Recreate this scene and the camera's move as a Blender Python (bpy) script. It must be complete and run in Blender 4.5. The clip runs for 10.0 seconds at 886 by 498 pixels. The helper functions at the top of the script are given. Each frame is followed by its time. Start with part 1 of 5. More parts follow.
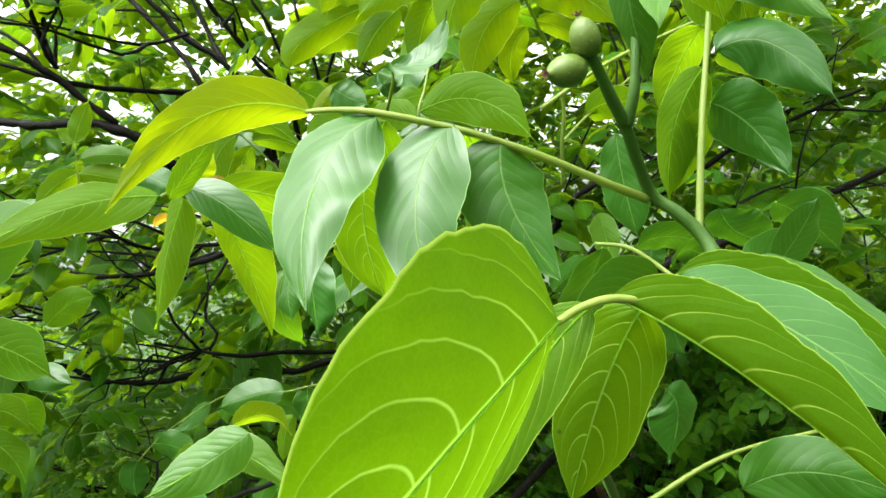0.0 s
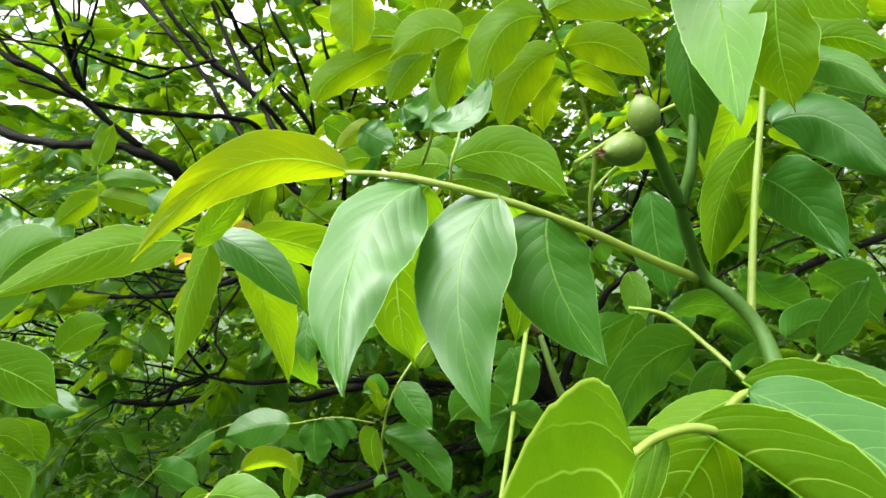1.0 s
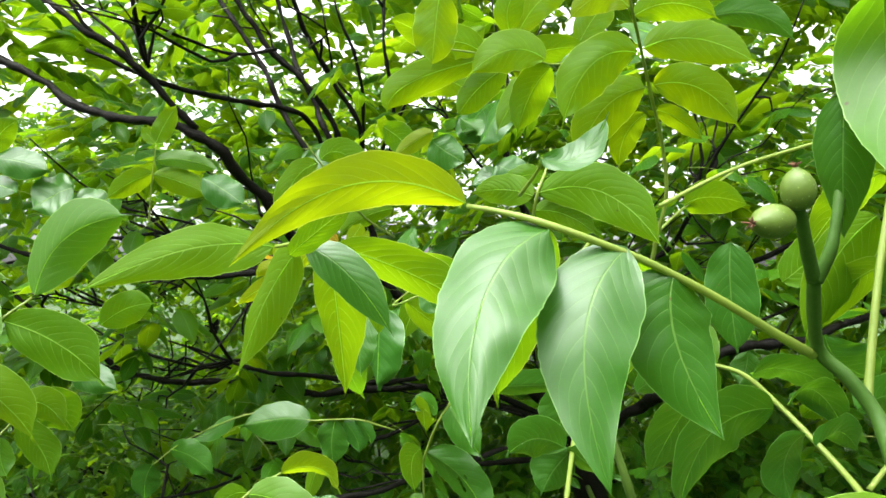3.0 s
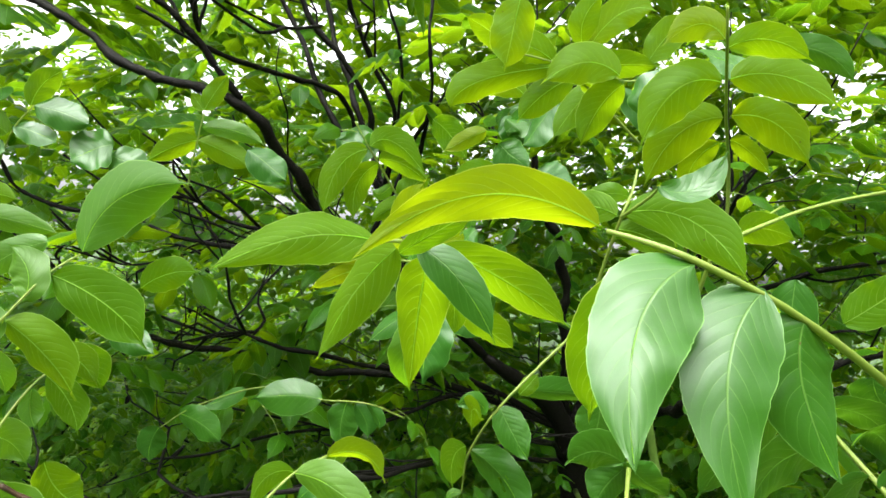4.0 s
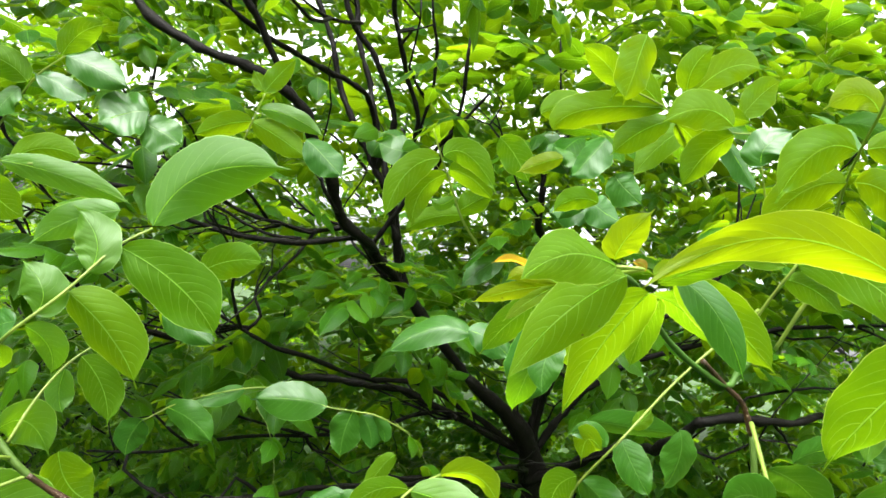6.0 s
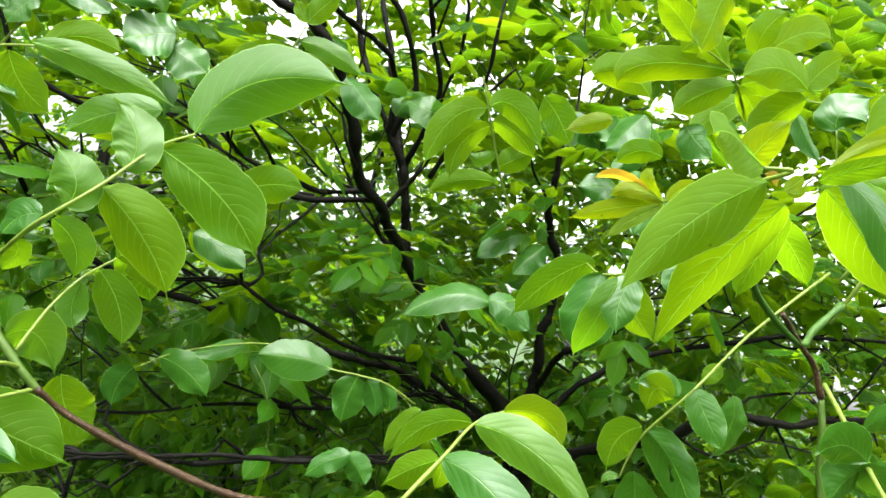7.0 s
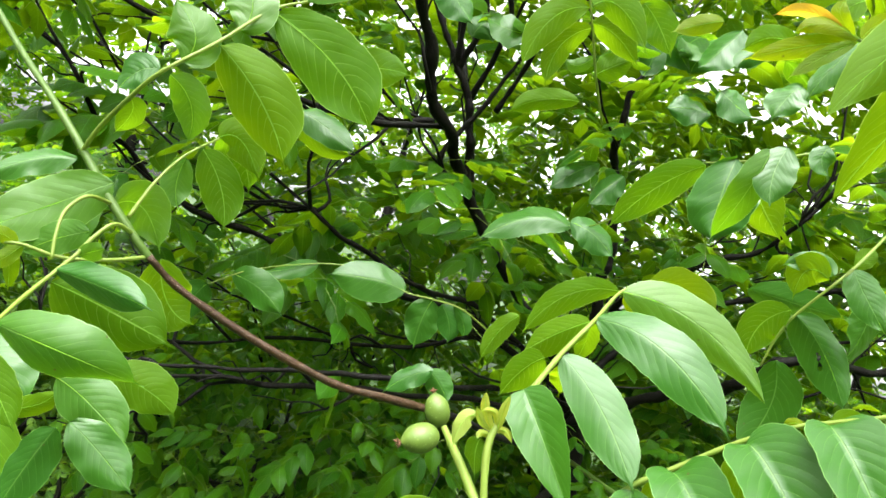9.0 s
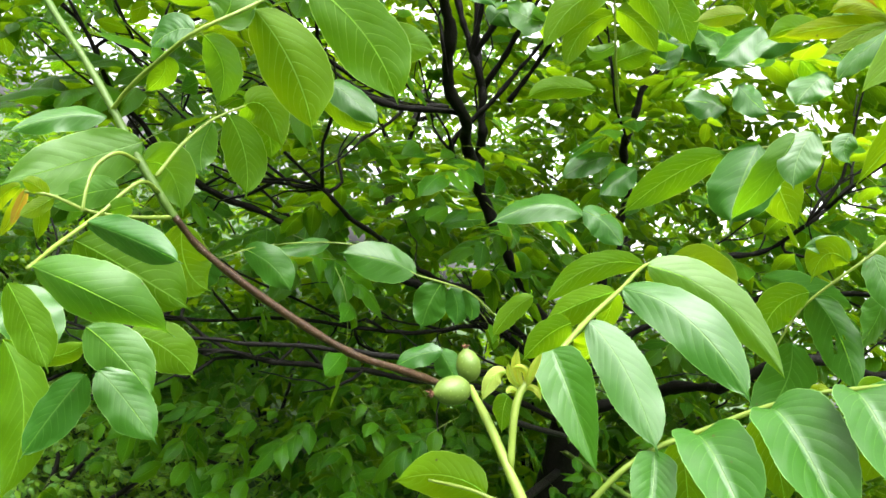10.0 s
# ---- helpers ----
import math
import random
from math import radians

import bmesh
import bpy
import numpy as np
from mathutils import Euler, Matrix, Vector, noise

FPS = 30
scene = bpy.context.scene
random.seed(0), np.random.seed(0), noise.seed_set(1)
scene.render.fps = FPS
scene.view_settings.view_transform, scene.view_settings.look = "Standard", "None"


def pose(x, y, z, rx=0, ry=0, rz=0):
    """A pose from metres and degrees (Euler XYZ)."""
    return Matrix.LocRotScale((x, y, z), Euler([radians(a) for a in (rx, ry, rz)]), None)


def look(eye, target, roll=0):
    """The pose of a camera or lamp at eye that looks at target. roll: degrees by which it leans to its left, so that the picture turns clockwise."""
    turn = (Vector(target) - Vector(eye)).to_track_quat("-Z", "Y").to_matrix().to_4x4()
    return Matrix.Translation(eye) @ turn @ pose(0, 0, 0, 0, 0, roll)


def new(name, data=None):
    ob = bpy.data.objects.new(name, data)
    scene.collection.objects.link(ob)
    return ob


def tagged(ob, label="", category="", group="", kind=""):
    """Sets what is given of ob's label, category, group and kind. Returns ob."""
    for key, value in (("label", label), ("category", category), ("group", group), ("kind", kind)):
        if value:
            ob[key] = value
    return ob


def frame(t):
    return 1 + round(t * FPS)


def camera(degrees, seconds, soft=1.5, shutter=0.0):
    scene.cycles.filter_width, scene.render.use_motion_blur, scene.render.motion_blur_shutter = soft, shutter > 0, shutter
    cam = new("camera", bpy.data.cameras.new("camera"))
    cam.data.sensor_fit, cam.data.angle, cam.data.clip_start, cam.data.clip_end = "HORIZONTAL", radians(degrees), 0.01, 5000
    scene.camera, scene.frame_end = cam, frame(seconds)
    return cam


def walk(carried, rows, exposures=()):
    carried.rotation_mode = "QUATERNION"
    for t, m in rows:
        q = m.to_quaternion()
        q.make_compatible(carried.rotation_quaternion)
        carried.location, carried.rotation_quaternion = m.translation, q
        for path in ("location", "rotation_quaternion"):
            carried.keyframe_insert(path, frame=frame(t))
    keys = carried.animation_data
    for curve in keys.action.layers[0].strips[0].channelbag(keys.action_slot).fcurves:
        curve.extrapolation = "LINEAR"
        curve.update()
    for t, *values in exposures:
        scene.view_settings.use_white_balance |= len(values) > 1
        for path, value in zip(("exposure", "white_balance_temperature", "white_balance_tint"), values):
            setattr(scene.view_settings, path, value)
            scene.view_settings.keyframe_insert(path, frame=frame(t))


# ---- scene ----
cam = camera(70.6, 10.0, soft=1.6)

PATH = [
    (0, (0.327, 0.036, 1.669), (0.123, 2.025, 1.643), -9.6),
    (0.5, (0.329, 0.04, 1.685), (0.065, 2.022, 1.724), -9.5),
    (1, (0.31, 0.052, 1.702), (0.089, 2.039, 1.758), -6.9),
    (1.5, (0.297, 0.055, 1.714), (0.118, 2.045, 1.78), -4.2),
    (2, (0.289, 0.06, 1.714), (0.113, 2.051, 1.791), -3.4),
    (2.5, (0.278, 0.055, 1.72), (0.075, 2.043, 1.796), -2.3),
    (2.7, (0.268, 0.053, 1.723), (0.034, 2.037, 1.801), -1.7),
    (3.8, (0.168, 0.037, 1.742), (-0.072, 2.022, 1.778), 4.8),
    (4, (0.149, 0.028, 1.741), (-0.08, 2.015, 1.774), 5.9),
    (4.5, (0.077, 0.018, 1.736), (-0.233, 1.994, 1.725), 7.4),
    (5, (0.003, 0.026, 1.722), (-0.25, 2.01, 1.709), 8.6),
    (5.5, (-0.073, 0.004, 1.716), (-0.209, 1.997, 1.802), 10.1),
    (5.7, (-0.097, 0.009, 1.719), (-0.14, 2.006, 1.819), 10.8),
    (6.8, (-0.205, 0.106, 1.584), (-0.086, 2.094, 1.768), 16.4),
    (7, (-0.223, 0.103, 1.57), (-0.105, 2.092, 1.744), 17.5),
    (7.5, (-0.254, 0.104, 1.528), (-0.177, 2.096, 1.691), 18.0),
    (8, (-0.267, 0.127, 1.484), (-0.184, 2.123, 1.568), 18.0),
    (8.5, (-0.282, 0.144, 1.452), (-0.184, 2.14, 1.52), 19.2),
    (9, (-0.301, 0.162, 1.415), (-0.228, 2.159, 1.499), 18.9),
    (9.5, (-0.312, 0.16, 1.399), (-0.223, 2.155, 1.508), 20.5),
    (10, (-0.319, 0.157, 1.375), (-0.236, 2.154, 1.453), 21.1),
]
walk(cam, [(t, look(eye, target, roll)) for t, eye, target, roll in PATH],
     exposures=((0, 2.06), (4.5, 2.10), (5.5, 2.30), (7, 2.32), (10, 2.34)))
SKY, SUN, LEAVES = 0.21, 0.85, 2150

# ---- light: an overcast sky, with the soft glow of a veiled sun ----
world = bpy.data.worlds.new("overcast_sky")
scene.world = world
world.use_nodes = True
wn, wl = world.node_tree.nodes, world.node_tree.links
sky = wn.new("ShaderNodeTexSky")
sky.sky_type, sky.sun_disc = "NISHITA", False
sky.sun_elevation, sky.sun_rotation = radians(65), radians(212)
sky.air_density, sky.dust_density = 1.0, 6.0
veil = wn.new("ShaderNodeHueSaturation")
veil.inputs["Saturation"].default_value = 0.04
wl.new(sky.outputs[0], veil.inputs["Color"])
wl.new(veil.outputs[0], wn["Background"].inputs["Color"])
wn["Background"].inputs["Strength"].default_value = SKY
sun = new("sun", bpy.data.lights.new("sun", "SUN"))
sun.data.energy, sun.data.angle, sun.data.color = SUN, radians(110), (1.0, 0.96, 0.86)
sun.matrix_world = look((-1.6, -0.6, 8), (0, 2, 1.5))


# ---- materials ----
def nodes_of(name):
    mat = bpy.data.materials.new(name)
    mat.use_nodes = True
    nt = mat.node_tree
    nt.nodes.clear()
    return mat, nt.nodes, nt.links


def calc(n, l, op, a, b=0.0, c=None):
    """A math node: a and b are sockets or numbers."""
    m = n.new("ShaderNodeMath")
    m.operation = op
    for k, v in enumerate((a, b, c)):
        if v is None:
            continue
        if isinstance(v, (int, float)):
            m.inputs[k].default_value = v
        else:
            l.new(v, m.inputs[k])
    return m.outputs[0]


def blend(n, l, fac, a, b, kind="MIX"):
    m = n.new("ShaderNodeMix")
    m.data_type, m.blend_type = "RGBA", kind
    for s, v in ((m.inputs[0], fac), (m.inputs[6], a), (m.inputs[7], b)):
        if isinstance(v, (int, float)):
            s.default_value = v
        elif isinstance(v, tuple):
            s.default_value = (*v, 1)
        else:
            l.new(v, s)
    return m.outputs[2]


def leaf_material(name, skin, glow, vein, rough, through_part, sheen, veins=10.0, vein_see=0.55, island=False, relief=0.30, bend=0.30, arc=1.3, mesh=0.045):
    """A walnut leaflet: skin reflects, glow is the light that comes through, veins run from the midrib to the rim."""
    mat, n, l = nodes_of(name)
    out = n.new("ShaderNodeOutputMaterial")
    uv = n.new("ShaderNodeUVMap")
    uv.uv_map = "uv"
    sep = n.new("ShaderNodeSeparateXYZ")
    l.new(uv.outputs[0], sep.inputs[0])
    across, along = sep.outputs[0], sep.outputs[1]
    side = calc(n, l, "SUBTRACT", across, 0.5)
    a = calc(n, l, "MULTIPLY", calc(n, l, "ABSOLUTE", side), 2.0)
    geo = n.new("ShaderNodeNewGeometry")
    info = n.new("ShaderNodeObjectInfo")
    rnd = geo.outputs["Random Per Island"] if island else info.outputs["Random"]
    co = n.new("ShaderNodeTexCoord")
    wob = n.new("ShaderNodeTexNoise")
    wob.inputs["Scale"].default_value, wob.inputs["Detail"].default_value = 28.0, 2.0
    l.new(co.outputs["Object"], wob.inputs["Vector"])
    jitter = calc(n, l, "MULTIPLY", calc(n, l, "SUBTRACT", wob.outputs[0], 0.5), 0.055)
    # side veins: they leave the midrib aslant and bend towards the tip
    bow = calc(n, l, "MULTIPLY", calc(n, l, "POWER", a, arc), bend)
    left = calc(n, l, "MULTIPLY", calc(n, l, "GREATER_THAN", side, 0.0), 0.045)
    ph = calc(n, l, "ADD", calc(n, l, "SUBTRACT", calc(n, l, "SUBTRACT", along, bow), left), jitter)
    saw = calc(n, l, "FRACT", calc(n, l, "MULTIPLY", calc(n, l, "ADD", ph, 1.0), veins))
    dist = calc(n, l, "ABSOLUTE", calc(n, l, "SUBTRACT", saw, 0.5))
    line = n.new("ShaderNodeMapRange")
    line.interpolation_type = "SMOOTHSTEP"
    line.inputs[1].default_value, line.inputs[2].default_value = 0.050, 0.010
    line.inputs[3].default_value, line.inputs[4].default_value = 0.0, 1.0
    l.new(dist, line.inputs[0])
    thin = n.new("ShaderNodeMapRange")
    thin.inputs[1].default_value, thin.inputs[2].default_value = 0.35, 1.0
    thin.inputs[3].default_value, thin.inputs[4].default_value = 1.0, 0.1
    l.new(a, thin.inputs[0])
    sidev = calc(n, l, "MULTIPLY", line.outputs[0], thin.outputs[0])
    mid = n.new("ShaderNodeMapRange")
    mid.interpolation_type = "SMOOTHSTEP"
    mid.inputs[1].default_value, mid.inputs[2].default_value = 0.034, 0.012
    mid.inputs[3].default_value, mid.inputs[4].default_value = 0.0, 1.0
    l.new(a, mid.inputs[0])
    rim = n.new("ShaderNodeMapRange")
    rim.inputs[1].default_value, rim.inputs[2].default_value = 0.970, 0.994
    l.new(a, rim.inputs[0])
    # the fine net between the veins
    net = n.new("ShaderNodeTexVoronoi")
    net.feature = "DISTANCE_TO_EDGE"
    net.inputs["Scale"].default_value = 420.0
    l.new(co.outputs["Object"], net.inputs["Vector"])
    netm = n.new("ShaderNodeMapRange")
    netm.inputs[1].default_value, netm.inputs[2].default_value = 0.10, 0.0
    l.new(net.outputs[0], netm.inputs[0])
    ribs = calc(n, l, "MAXIMUM", calc(n, l, "MULTIPLY", sidev, vein_see), calc(n, l, "MAXIMUM", calc(n, l, "MULTIPLY", mid.outputs[0], min(1.0, vein_see + 0.25)), 0.0))
    ribs = calc(n, l, "MAXIMUM", ribs, calc(n, l, "MULTIPLY", netm.outputs[0], mesh))
    # two scales of mottling, small scars, and each leaf a little different
    big = n.new("ShaderNodeTexNoise")
    big.inputs["Scale"].default_value, big.inputs["Detail"].default_value = 16.0, 4.0
    l.new(co.outputs["Object"], big.inputs["Vector"])
    fine = n.new("ShaderNodeTexNoise")
    fine.inputs["Scale"].default_value, fine.inputs["Detail"].default_value = 160.0, 3.0
    l.new(co.outputs["Object"], fine.inputs["Vector"])
    spot = n.new("ShaderNodeTexVoronoi")
    spot.inputs["Scale"].default_value = 60.0
    l.new(co.outputs["Object"], spot.inputs["Vector"])
    spots = n.new("ShaderNodeMapRange")
    spots.inputs[1].default_value, spots.inputs[2].default_value = 0.085, 0.05
    spots.inputs[3].default_value, spots.inputs[4].default_value = 0.0, 0.7
    l.new(spot.outputs[0], spots.inputs[0])
    few = calc(n, l, "GREATER_THAN", big.outputs[0], 0.60)
    scars = calc(n, l, "MULTIPLY", spots.outputs[0], few)

    def tinted(colour, veined):
        warm = tuple(min(1.0, c * k) for c, k in zip(colour, (1.55, 1.18, 0.8) if island else (1.25, 1.08, 0.8)))
        cold = tuple(c * k for c, k in zip(colour, (0.32, 0.52, 1.0) if island else (0.70, 0.86, 1.25)))
        base = blend(n, l, rnd, cold, warm)
        base = blend(n, l, calc(n, l, "MULTIPLY", big.outputs[0], 0.55), base, tuple(c * 0.62 for c in colour))
        base = blend(n, l, calc(n, l, "MULTIPLY", fine.outputs[0], 0.25), base, tuple(min(1, c * 1.35) for c in colour))
        base = blend(n, l, ribs, base, veined)
        base = blend(n, l, calc(n, l, "MULTIPLY", rim.outputs[0], 0.45), base, tuple(min(1, c * 2.2 + 0.05) for c in veined))
        return blend(n, l, scars, base, (0.10, 0.06, 0.02))

    # relief: the blade swells between sunken veins
    quilt = calc(n, l, "MULTIPLY", calc(n, l, "POWER", calc(n, l, "MULTIPLY", dist, 2.0), 0.6), thin.outputs[0])
    swell = calc(n, l, "ADD", calc(n, l, "MULTIPLY", quilt, relief), calc(n, l, "MULTIPLY", mid.outputs[0], -0.25))
    swell = calc(n, l, "ADD", swell, calc(n, l, "MULTIPLY", big.outputs[0], 0.45))
    swell = calc(n, l, "ADD", swell, calc(n, l, "MULTIPLY", fine.outputs[0], 0.035))
    bump = n.new("ShaderNodeBump")
    bump.inputs["Strength"].default_value, bump.inputs["Distance"].default_value = 0.5, 0.0018
    l.new(swell, bump.inputs["Height"])
    p = n.new("ShaderNodeBsdfPrincipled")
    l.new(tinted(skin, vein), p.inputs["Base Color"])
    r = calc(n, l, "ADD", calc(n, l, "MULTIPLY", big.outputs[0], 0.16), rough - 0.08)
    l.new(r, p.inputs["Roughness"])
    p.inputs["Specular IOR Level"].default_value = sheen
    l.new(bump.outputs[0], p.inputs["Normal"])
    tr = n.new("ShaderNodeBsdfTranslucent")
    l.new(tinted(glow, tuple(min(1, c * 1.5 + 0.06) for c in glow)), tr.inputs["Color"])
    l.new(bump.outputs[0], tr.inputs["Normal"])
    mix = n.new("ShaderNodeMixShader")
    mix.inputs[0].default_value = through_part
    l.new(p.outputs[0], mix.inputs[1])
    l.new(tr.outputs[0], mix.inputs[2])
    l.new(mix.outputs[0], out.inputs[0])
    return mat


def plain_material(name, colour, dark, scale, rough, relief, stretch=(1, 1, 1), sheen=0.4, flecks=None, through_part=0.0):
    """Bark, green stems, fruit skin, soil: two noises, flecks if given, and relief."""
    mat, n, l = nodes_of(name)
    out = n.new("ShaderNodeOutputMaterial")
    co = n.new("ShaderNodeTexCoord")
    mp = n.new("ShaderNodeMapping")
    mp.inputs["Scale"].default_value = stretch
    l.new(co.outputs["Object"], mp.inputs[0])
    big = n.new("ShaderNodeTexNoise")
    big.inputs["Scale"].default_value, big.inputs["Detail"].default_value = scale, 5.0
    l.new(mp.outputs[0], big.inputs["Vector"])
    fine = n.new("ShaderNodeTexNoise")
    fine.inputs["Scale"].default_value, fine.inputs["Detail"].default_value = scale * 9, 4.0
    l.new(mp.outputs[0], fine.inputs["Vector"])
    base = blend(n, l, big.outputs[0], colour, dark)
    base = blend(n, l, calc(n, l, "MULTIPLY", fine.outputs[0], 0.4), base, tuple(c * 0.5 for c in dark))
    if flecks:
        vor = n.new("ShaderNodeTexVoronoi")
        vor.inputs["Scale"].default_value = scale * 7
        l.new(mp.outputs[0], vor.inputs["Vector"])
        m = n.new("ShaderNodeMapRange")
        m.inputs[1].default_value, m.inputs[2].default_value = 0.22, 0.12
        l.new(vor.outputs[0], m.inputs[0])
        base = blend(n, l, calc(n, l, "MULTIPLY", m.outputs[0], 0.8), base, flecks)
    p = n.new("ShaderNodeBsdfPrincipled")
    l.new(base, p.inputs["Base Color"])
    l.new(calc(n, l, "ADD", calc(n, l, "MULTIPLY", fine.outputs[0], 0.25), rough - 0.12), p.inputs["Roughness"])
    p.inputs["Specular IOR Level"].default_value = sheen
    bump = n.new("ShaderNodeBump")
    bump.inputs["Strength"].default_value, bump.inputs["Distance"].default_value = 0.6, relief
    l.new(calc(n, l, "ADD", big.outputs[0], calc(n, l, "MULTIPLY", fine.outputs[0], 0.5)), bump.inputs["Height"])
    l.new(bump.outputs[0], p.inputs["Normal"])
    if not through_part:
        l.new(p.outputs[0], out.inputs[0])
        return mat
    tr = n.new("ShaderNodeBsdfTranslucent")
    l.new(blend(n, l, 0.75, base, tuple(min(1.0, c * 3.0) for c in colour)), tr.inputs["Color"])
    mix = n.new("ShaderNodeMixShader")
    mix.inputs[0].default_value = through_part
    l.new(p.outputs[0], mix.inputs[1])
    l.new(tr.outputs[0], mix.inputs[2])
    l.new(mix.outputs[0], out.inputs[0])
    return mat


LEAF = {
    # top: the glossy upper face; under: the blade with daylight behind it; lime: a brighter, yellower under, backlight
    # put into its colour; gold: a yellowing leaf;
    # young: tender red-brown shoots; herb_lit: the undergrowth, open daylight put into its pale colour
    "top": leaf_material("leaf_upper", (0.022, 0.094, 0.006), (0.105, 0.29, 0.004), (0.09, 0.19, 0.03), 0.38, 0.24, 0.40, vein_see=0.50, relief=0.20),
    "under": leaf_material("leaf_under", (0.060, 0.142, 0.004), (0.235, 0.43, 0.002), (0.17, 0.30, 0.04), 0.50, 0.50, 0.10, vein_see=0.62, relief=0.30, bend=0.36, arc=1.6),
    "broad": leaf_material("leaf_broad", (0.050, 0.130, 0.003), (0.185, 0.36, 0.001), (0.25, 0.36, 0.04), 0.50, 0.50, 0.10, veins=7.0, vein_see=0.85, relief=0.5, bend=0.42, arc=2.0, mesh=0.05),
    "pale": leaf_material("leaf_pale", (0.056, 0.150, 0.010), (0.19, 0.42, 0.003), (0.17, 0.30, 0.07), 0.46, 0.42, 0.45, vein_see=0.40, relief=0.22),
    "lime": leaf_material("leaf_lime", (0.066, 0.160, 0.003), (0.32, 0.50, 0.001), (0.22, 0.34, 0.03), 0.50, 0.55, 0.12, vein_see=0.38, relief=0.2),
    "herb_lit": leaf_material("leaf_herb_lit", (0.11, 0.27, 0.020), (0.30, 0.54, 0.006), (0.16, 0.30, 0.04), 0.45, 0.42, 0.35, island=True),
    "gold": leaf_material("leaf_gold", (0.115, 0.185, 0.003), (0.36, 0.51, 0.002), (0.30, 0.35, 0.03), 0.50, 0.60, 0.20, vein_see=0.35),
    "bract": leaf_material("leaf_bract", (0.30, 0.36, 0.06), (0.55, 0.62, 0.04), (0.4, 0.42, 0.1), 0.5, 0.5, 0.2, vein_see=0.2),
    "young": leaf_material("leaf_young", (0.24, 0.16, 0.03), (0.65, 0.40, 0.02), (0.4, 0.3, 0.08), 0.5, 0.55, 0.3),
    "far": leaf_material("leaf_far", (0.022, 0.080, 0.003), (0.195, 0.41, 0.002), (0.05, 0.12, 0.01), 0.45, 0.45, 0.05, island=True),
    "crown": leaf_material("leaf_crown", (0.023, 0.094, 0.003), (0.228, 0.44, 0.002), (0.07, 0.17, 0.015), 0.42, 0.45, 0.11, island=True),
}
STEM = plain_material("green_stem", (0.052, 0.128, 0.012), (0.026, 0.075, 0.008), 30, 0.55, 0.0005, sheen=0.25)
STALK = plain_material("leaf_stalk", (0.21, 0.28, 0.045), (0.13, 0.20, 0.024), 40, 0.5, 0.0003, through_part=0.2)
RIB = plain_material("midrib", (0.20, 0.32, 0.04), (0.14, 0.25, 0.03), 60, 0.5, 0.0002, through_part=0.72)
BROWN = plain_material("young_bark", (0.060, 0.028, 0.010), (0.014, 0.007, 0.003), 60, 0.40, 0.004, sheen=0.3, flecks=(0.30, 0.24, 0.15))
# darker than wet bark alone: the deep shade of the crown is in the colour
BARK = plain_material("shaded_wet_bark", (0.007, 0.006, 0.005), (0.002, 0.0017, 0.0015), 32, 0.55, 0.008, sheen=0.10, flecks=(0.026, 0.024, 0.020))
SHOOT = plain_material("green_shoot", (0.068, 0.125, 0.014), (0.040, 0.085, 0.009), 30, 0.55, 0.0006, sheen=0.3)
NUT = plain_material("green_husk", (0.11, 0.17, 0.022), (0.065, 0.115, 0.013), 45, 0.5, 0.0005, flecks=(0.16, 0.24, 0.06))
DRY = plain_material("dry_flower", (0.16, 0.06, 0.02), (0.06, 0.03, 0.015), 90, 0.8, 0.0006)
GRASS = plain_material("grass_ground", (0.030, 0.075, 0.008), (0.014, 0.034, 0.005), 3, 0.9, 0.02)


# ---- building blocks ----
PLACE = {}


def link_part(name, mesh, mats, origin, parent=None, label=""):
    ob = new(name, mesh)
    for m in mats:
        mesh.materials.append(m)
    PLACE[ob.name] = Vector(origin)
    if parent:
        ob.parent = parent
        ob.location = Vector(origin) - PLACE[parent.name]
    else:
        ob.location = origin
    if label:
        tagged(ob, label)
    return ob


def thing(name, at, label, category, group="", kind=""):
    ob = new(name)
    ob.empty_display_size = 0.05
    ob.location = at
    PLACE[ob.name] = Vector(at)
    return tagged(ob, label, category, group, kind)


def smooth_line(points, steps):
    """A soft line through the points."""
    p = [Vector(q) for q in points]
    if len(p) == 2:
        return [p[0].lerp(p[1], k / steps) for k in range(steps + 1)]
    e = [p[0] * 2 - p[1], *p, p[-1] * 2 - p[-2]]
    line = []
    for i in range(1, len(e) - 2):
        a, b, c, d = e[i - 1:i + 3]
        for k in range(steps):
            t = k / steps
            line.append(0.5 * (2 * b + (c - a) * t + (2 * a - 5 * b + 4 * c - d) * t * t + (3 * b - 3 * c + d - a) * t ** 3))
    return line + [p[-1]]


def tube_data(line, radius, sides, knobs=0.0, flare=0.0):
    """Vertices and faces of a tapered round tube along a line; knobs: swellings; flare: thicker root."""
    verts, faces = [], []
    up = Vector((0.31, 0.2, 0.93))
    count = len(line)
    for i, c in enumerate(line):
        t = (line[min(i + 1, count - 1)] - line[max(i - 1, 0)]).normalized()
        s = t.cross(up)
        if s.length < 0.05:
            s = t.cross(Vector((1, 0, 0)))
        s.normalize()
        up = s.cross(t).normalized()
        k = i / (count - 1)
        r = radius[0] + (radius[1] - radius[0]) * k
        r *= 1 + knobs * (noise.noise(c * 34) + 0.6 * noise.noise(c * 90)) + flare * max(0.0, 1 - k * 6)
        for j in range(sides):
            w = 2 * math.pi * j / sides
            verts.append(c + (s * math.cos(w) + up * math.sin(w)) * r)
    for i in range(count - 1):
        for j in range(sides):
            a, b = i * sides + j, i * sides + (j + 1) % sides
            faces.append((a, b, b + sides, a + sides))
    faces.append(tuple(range(sides - 1, -1, -1)))
    faces.append(tuple(range((count - 1) * sides, count * sides)))
    return verts, faces


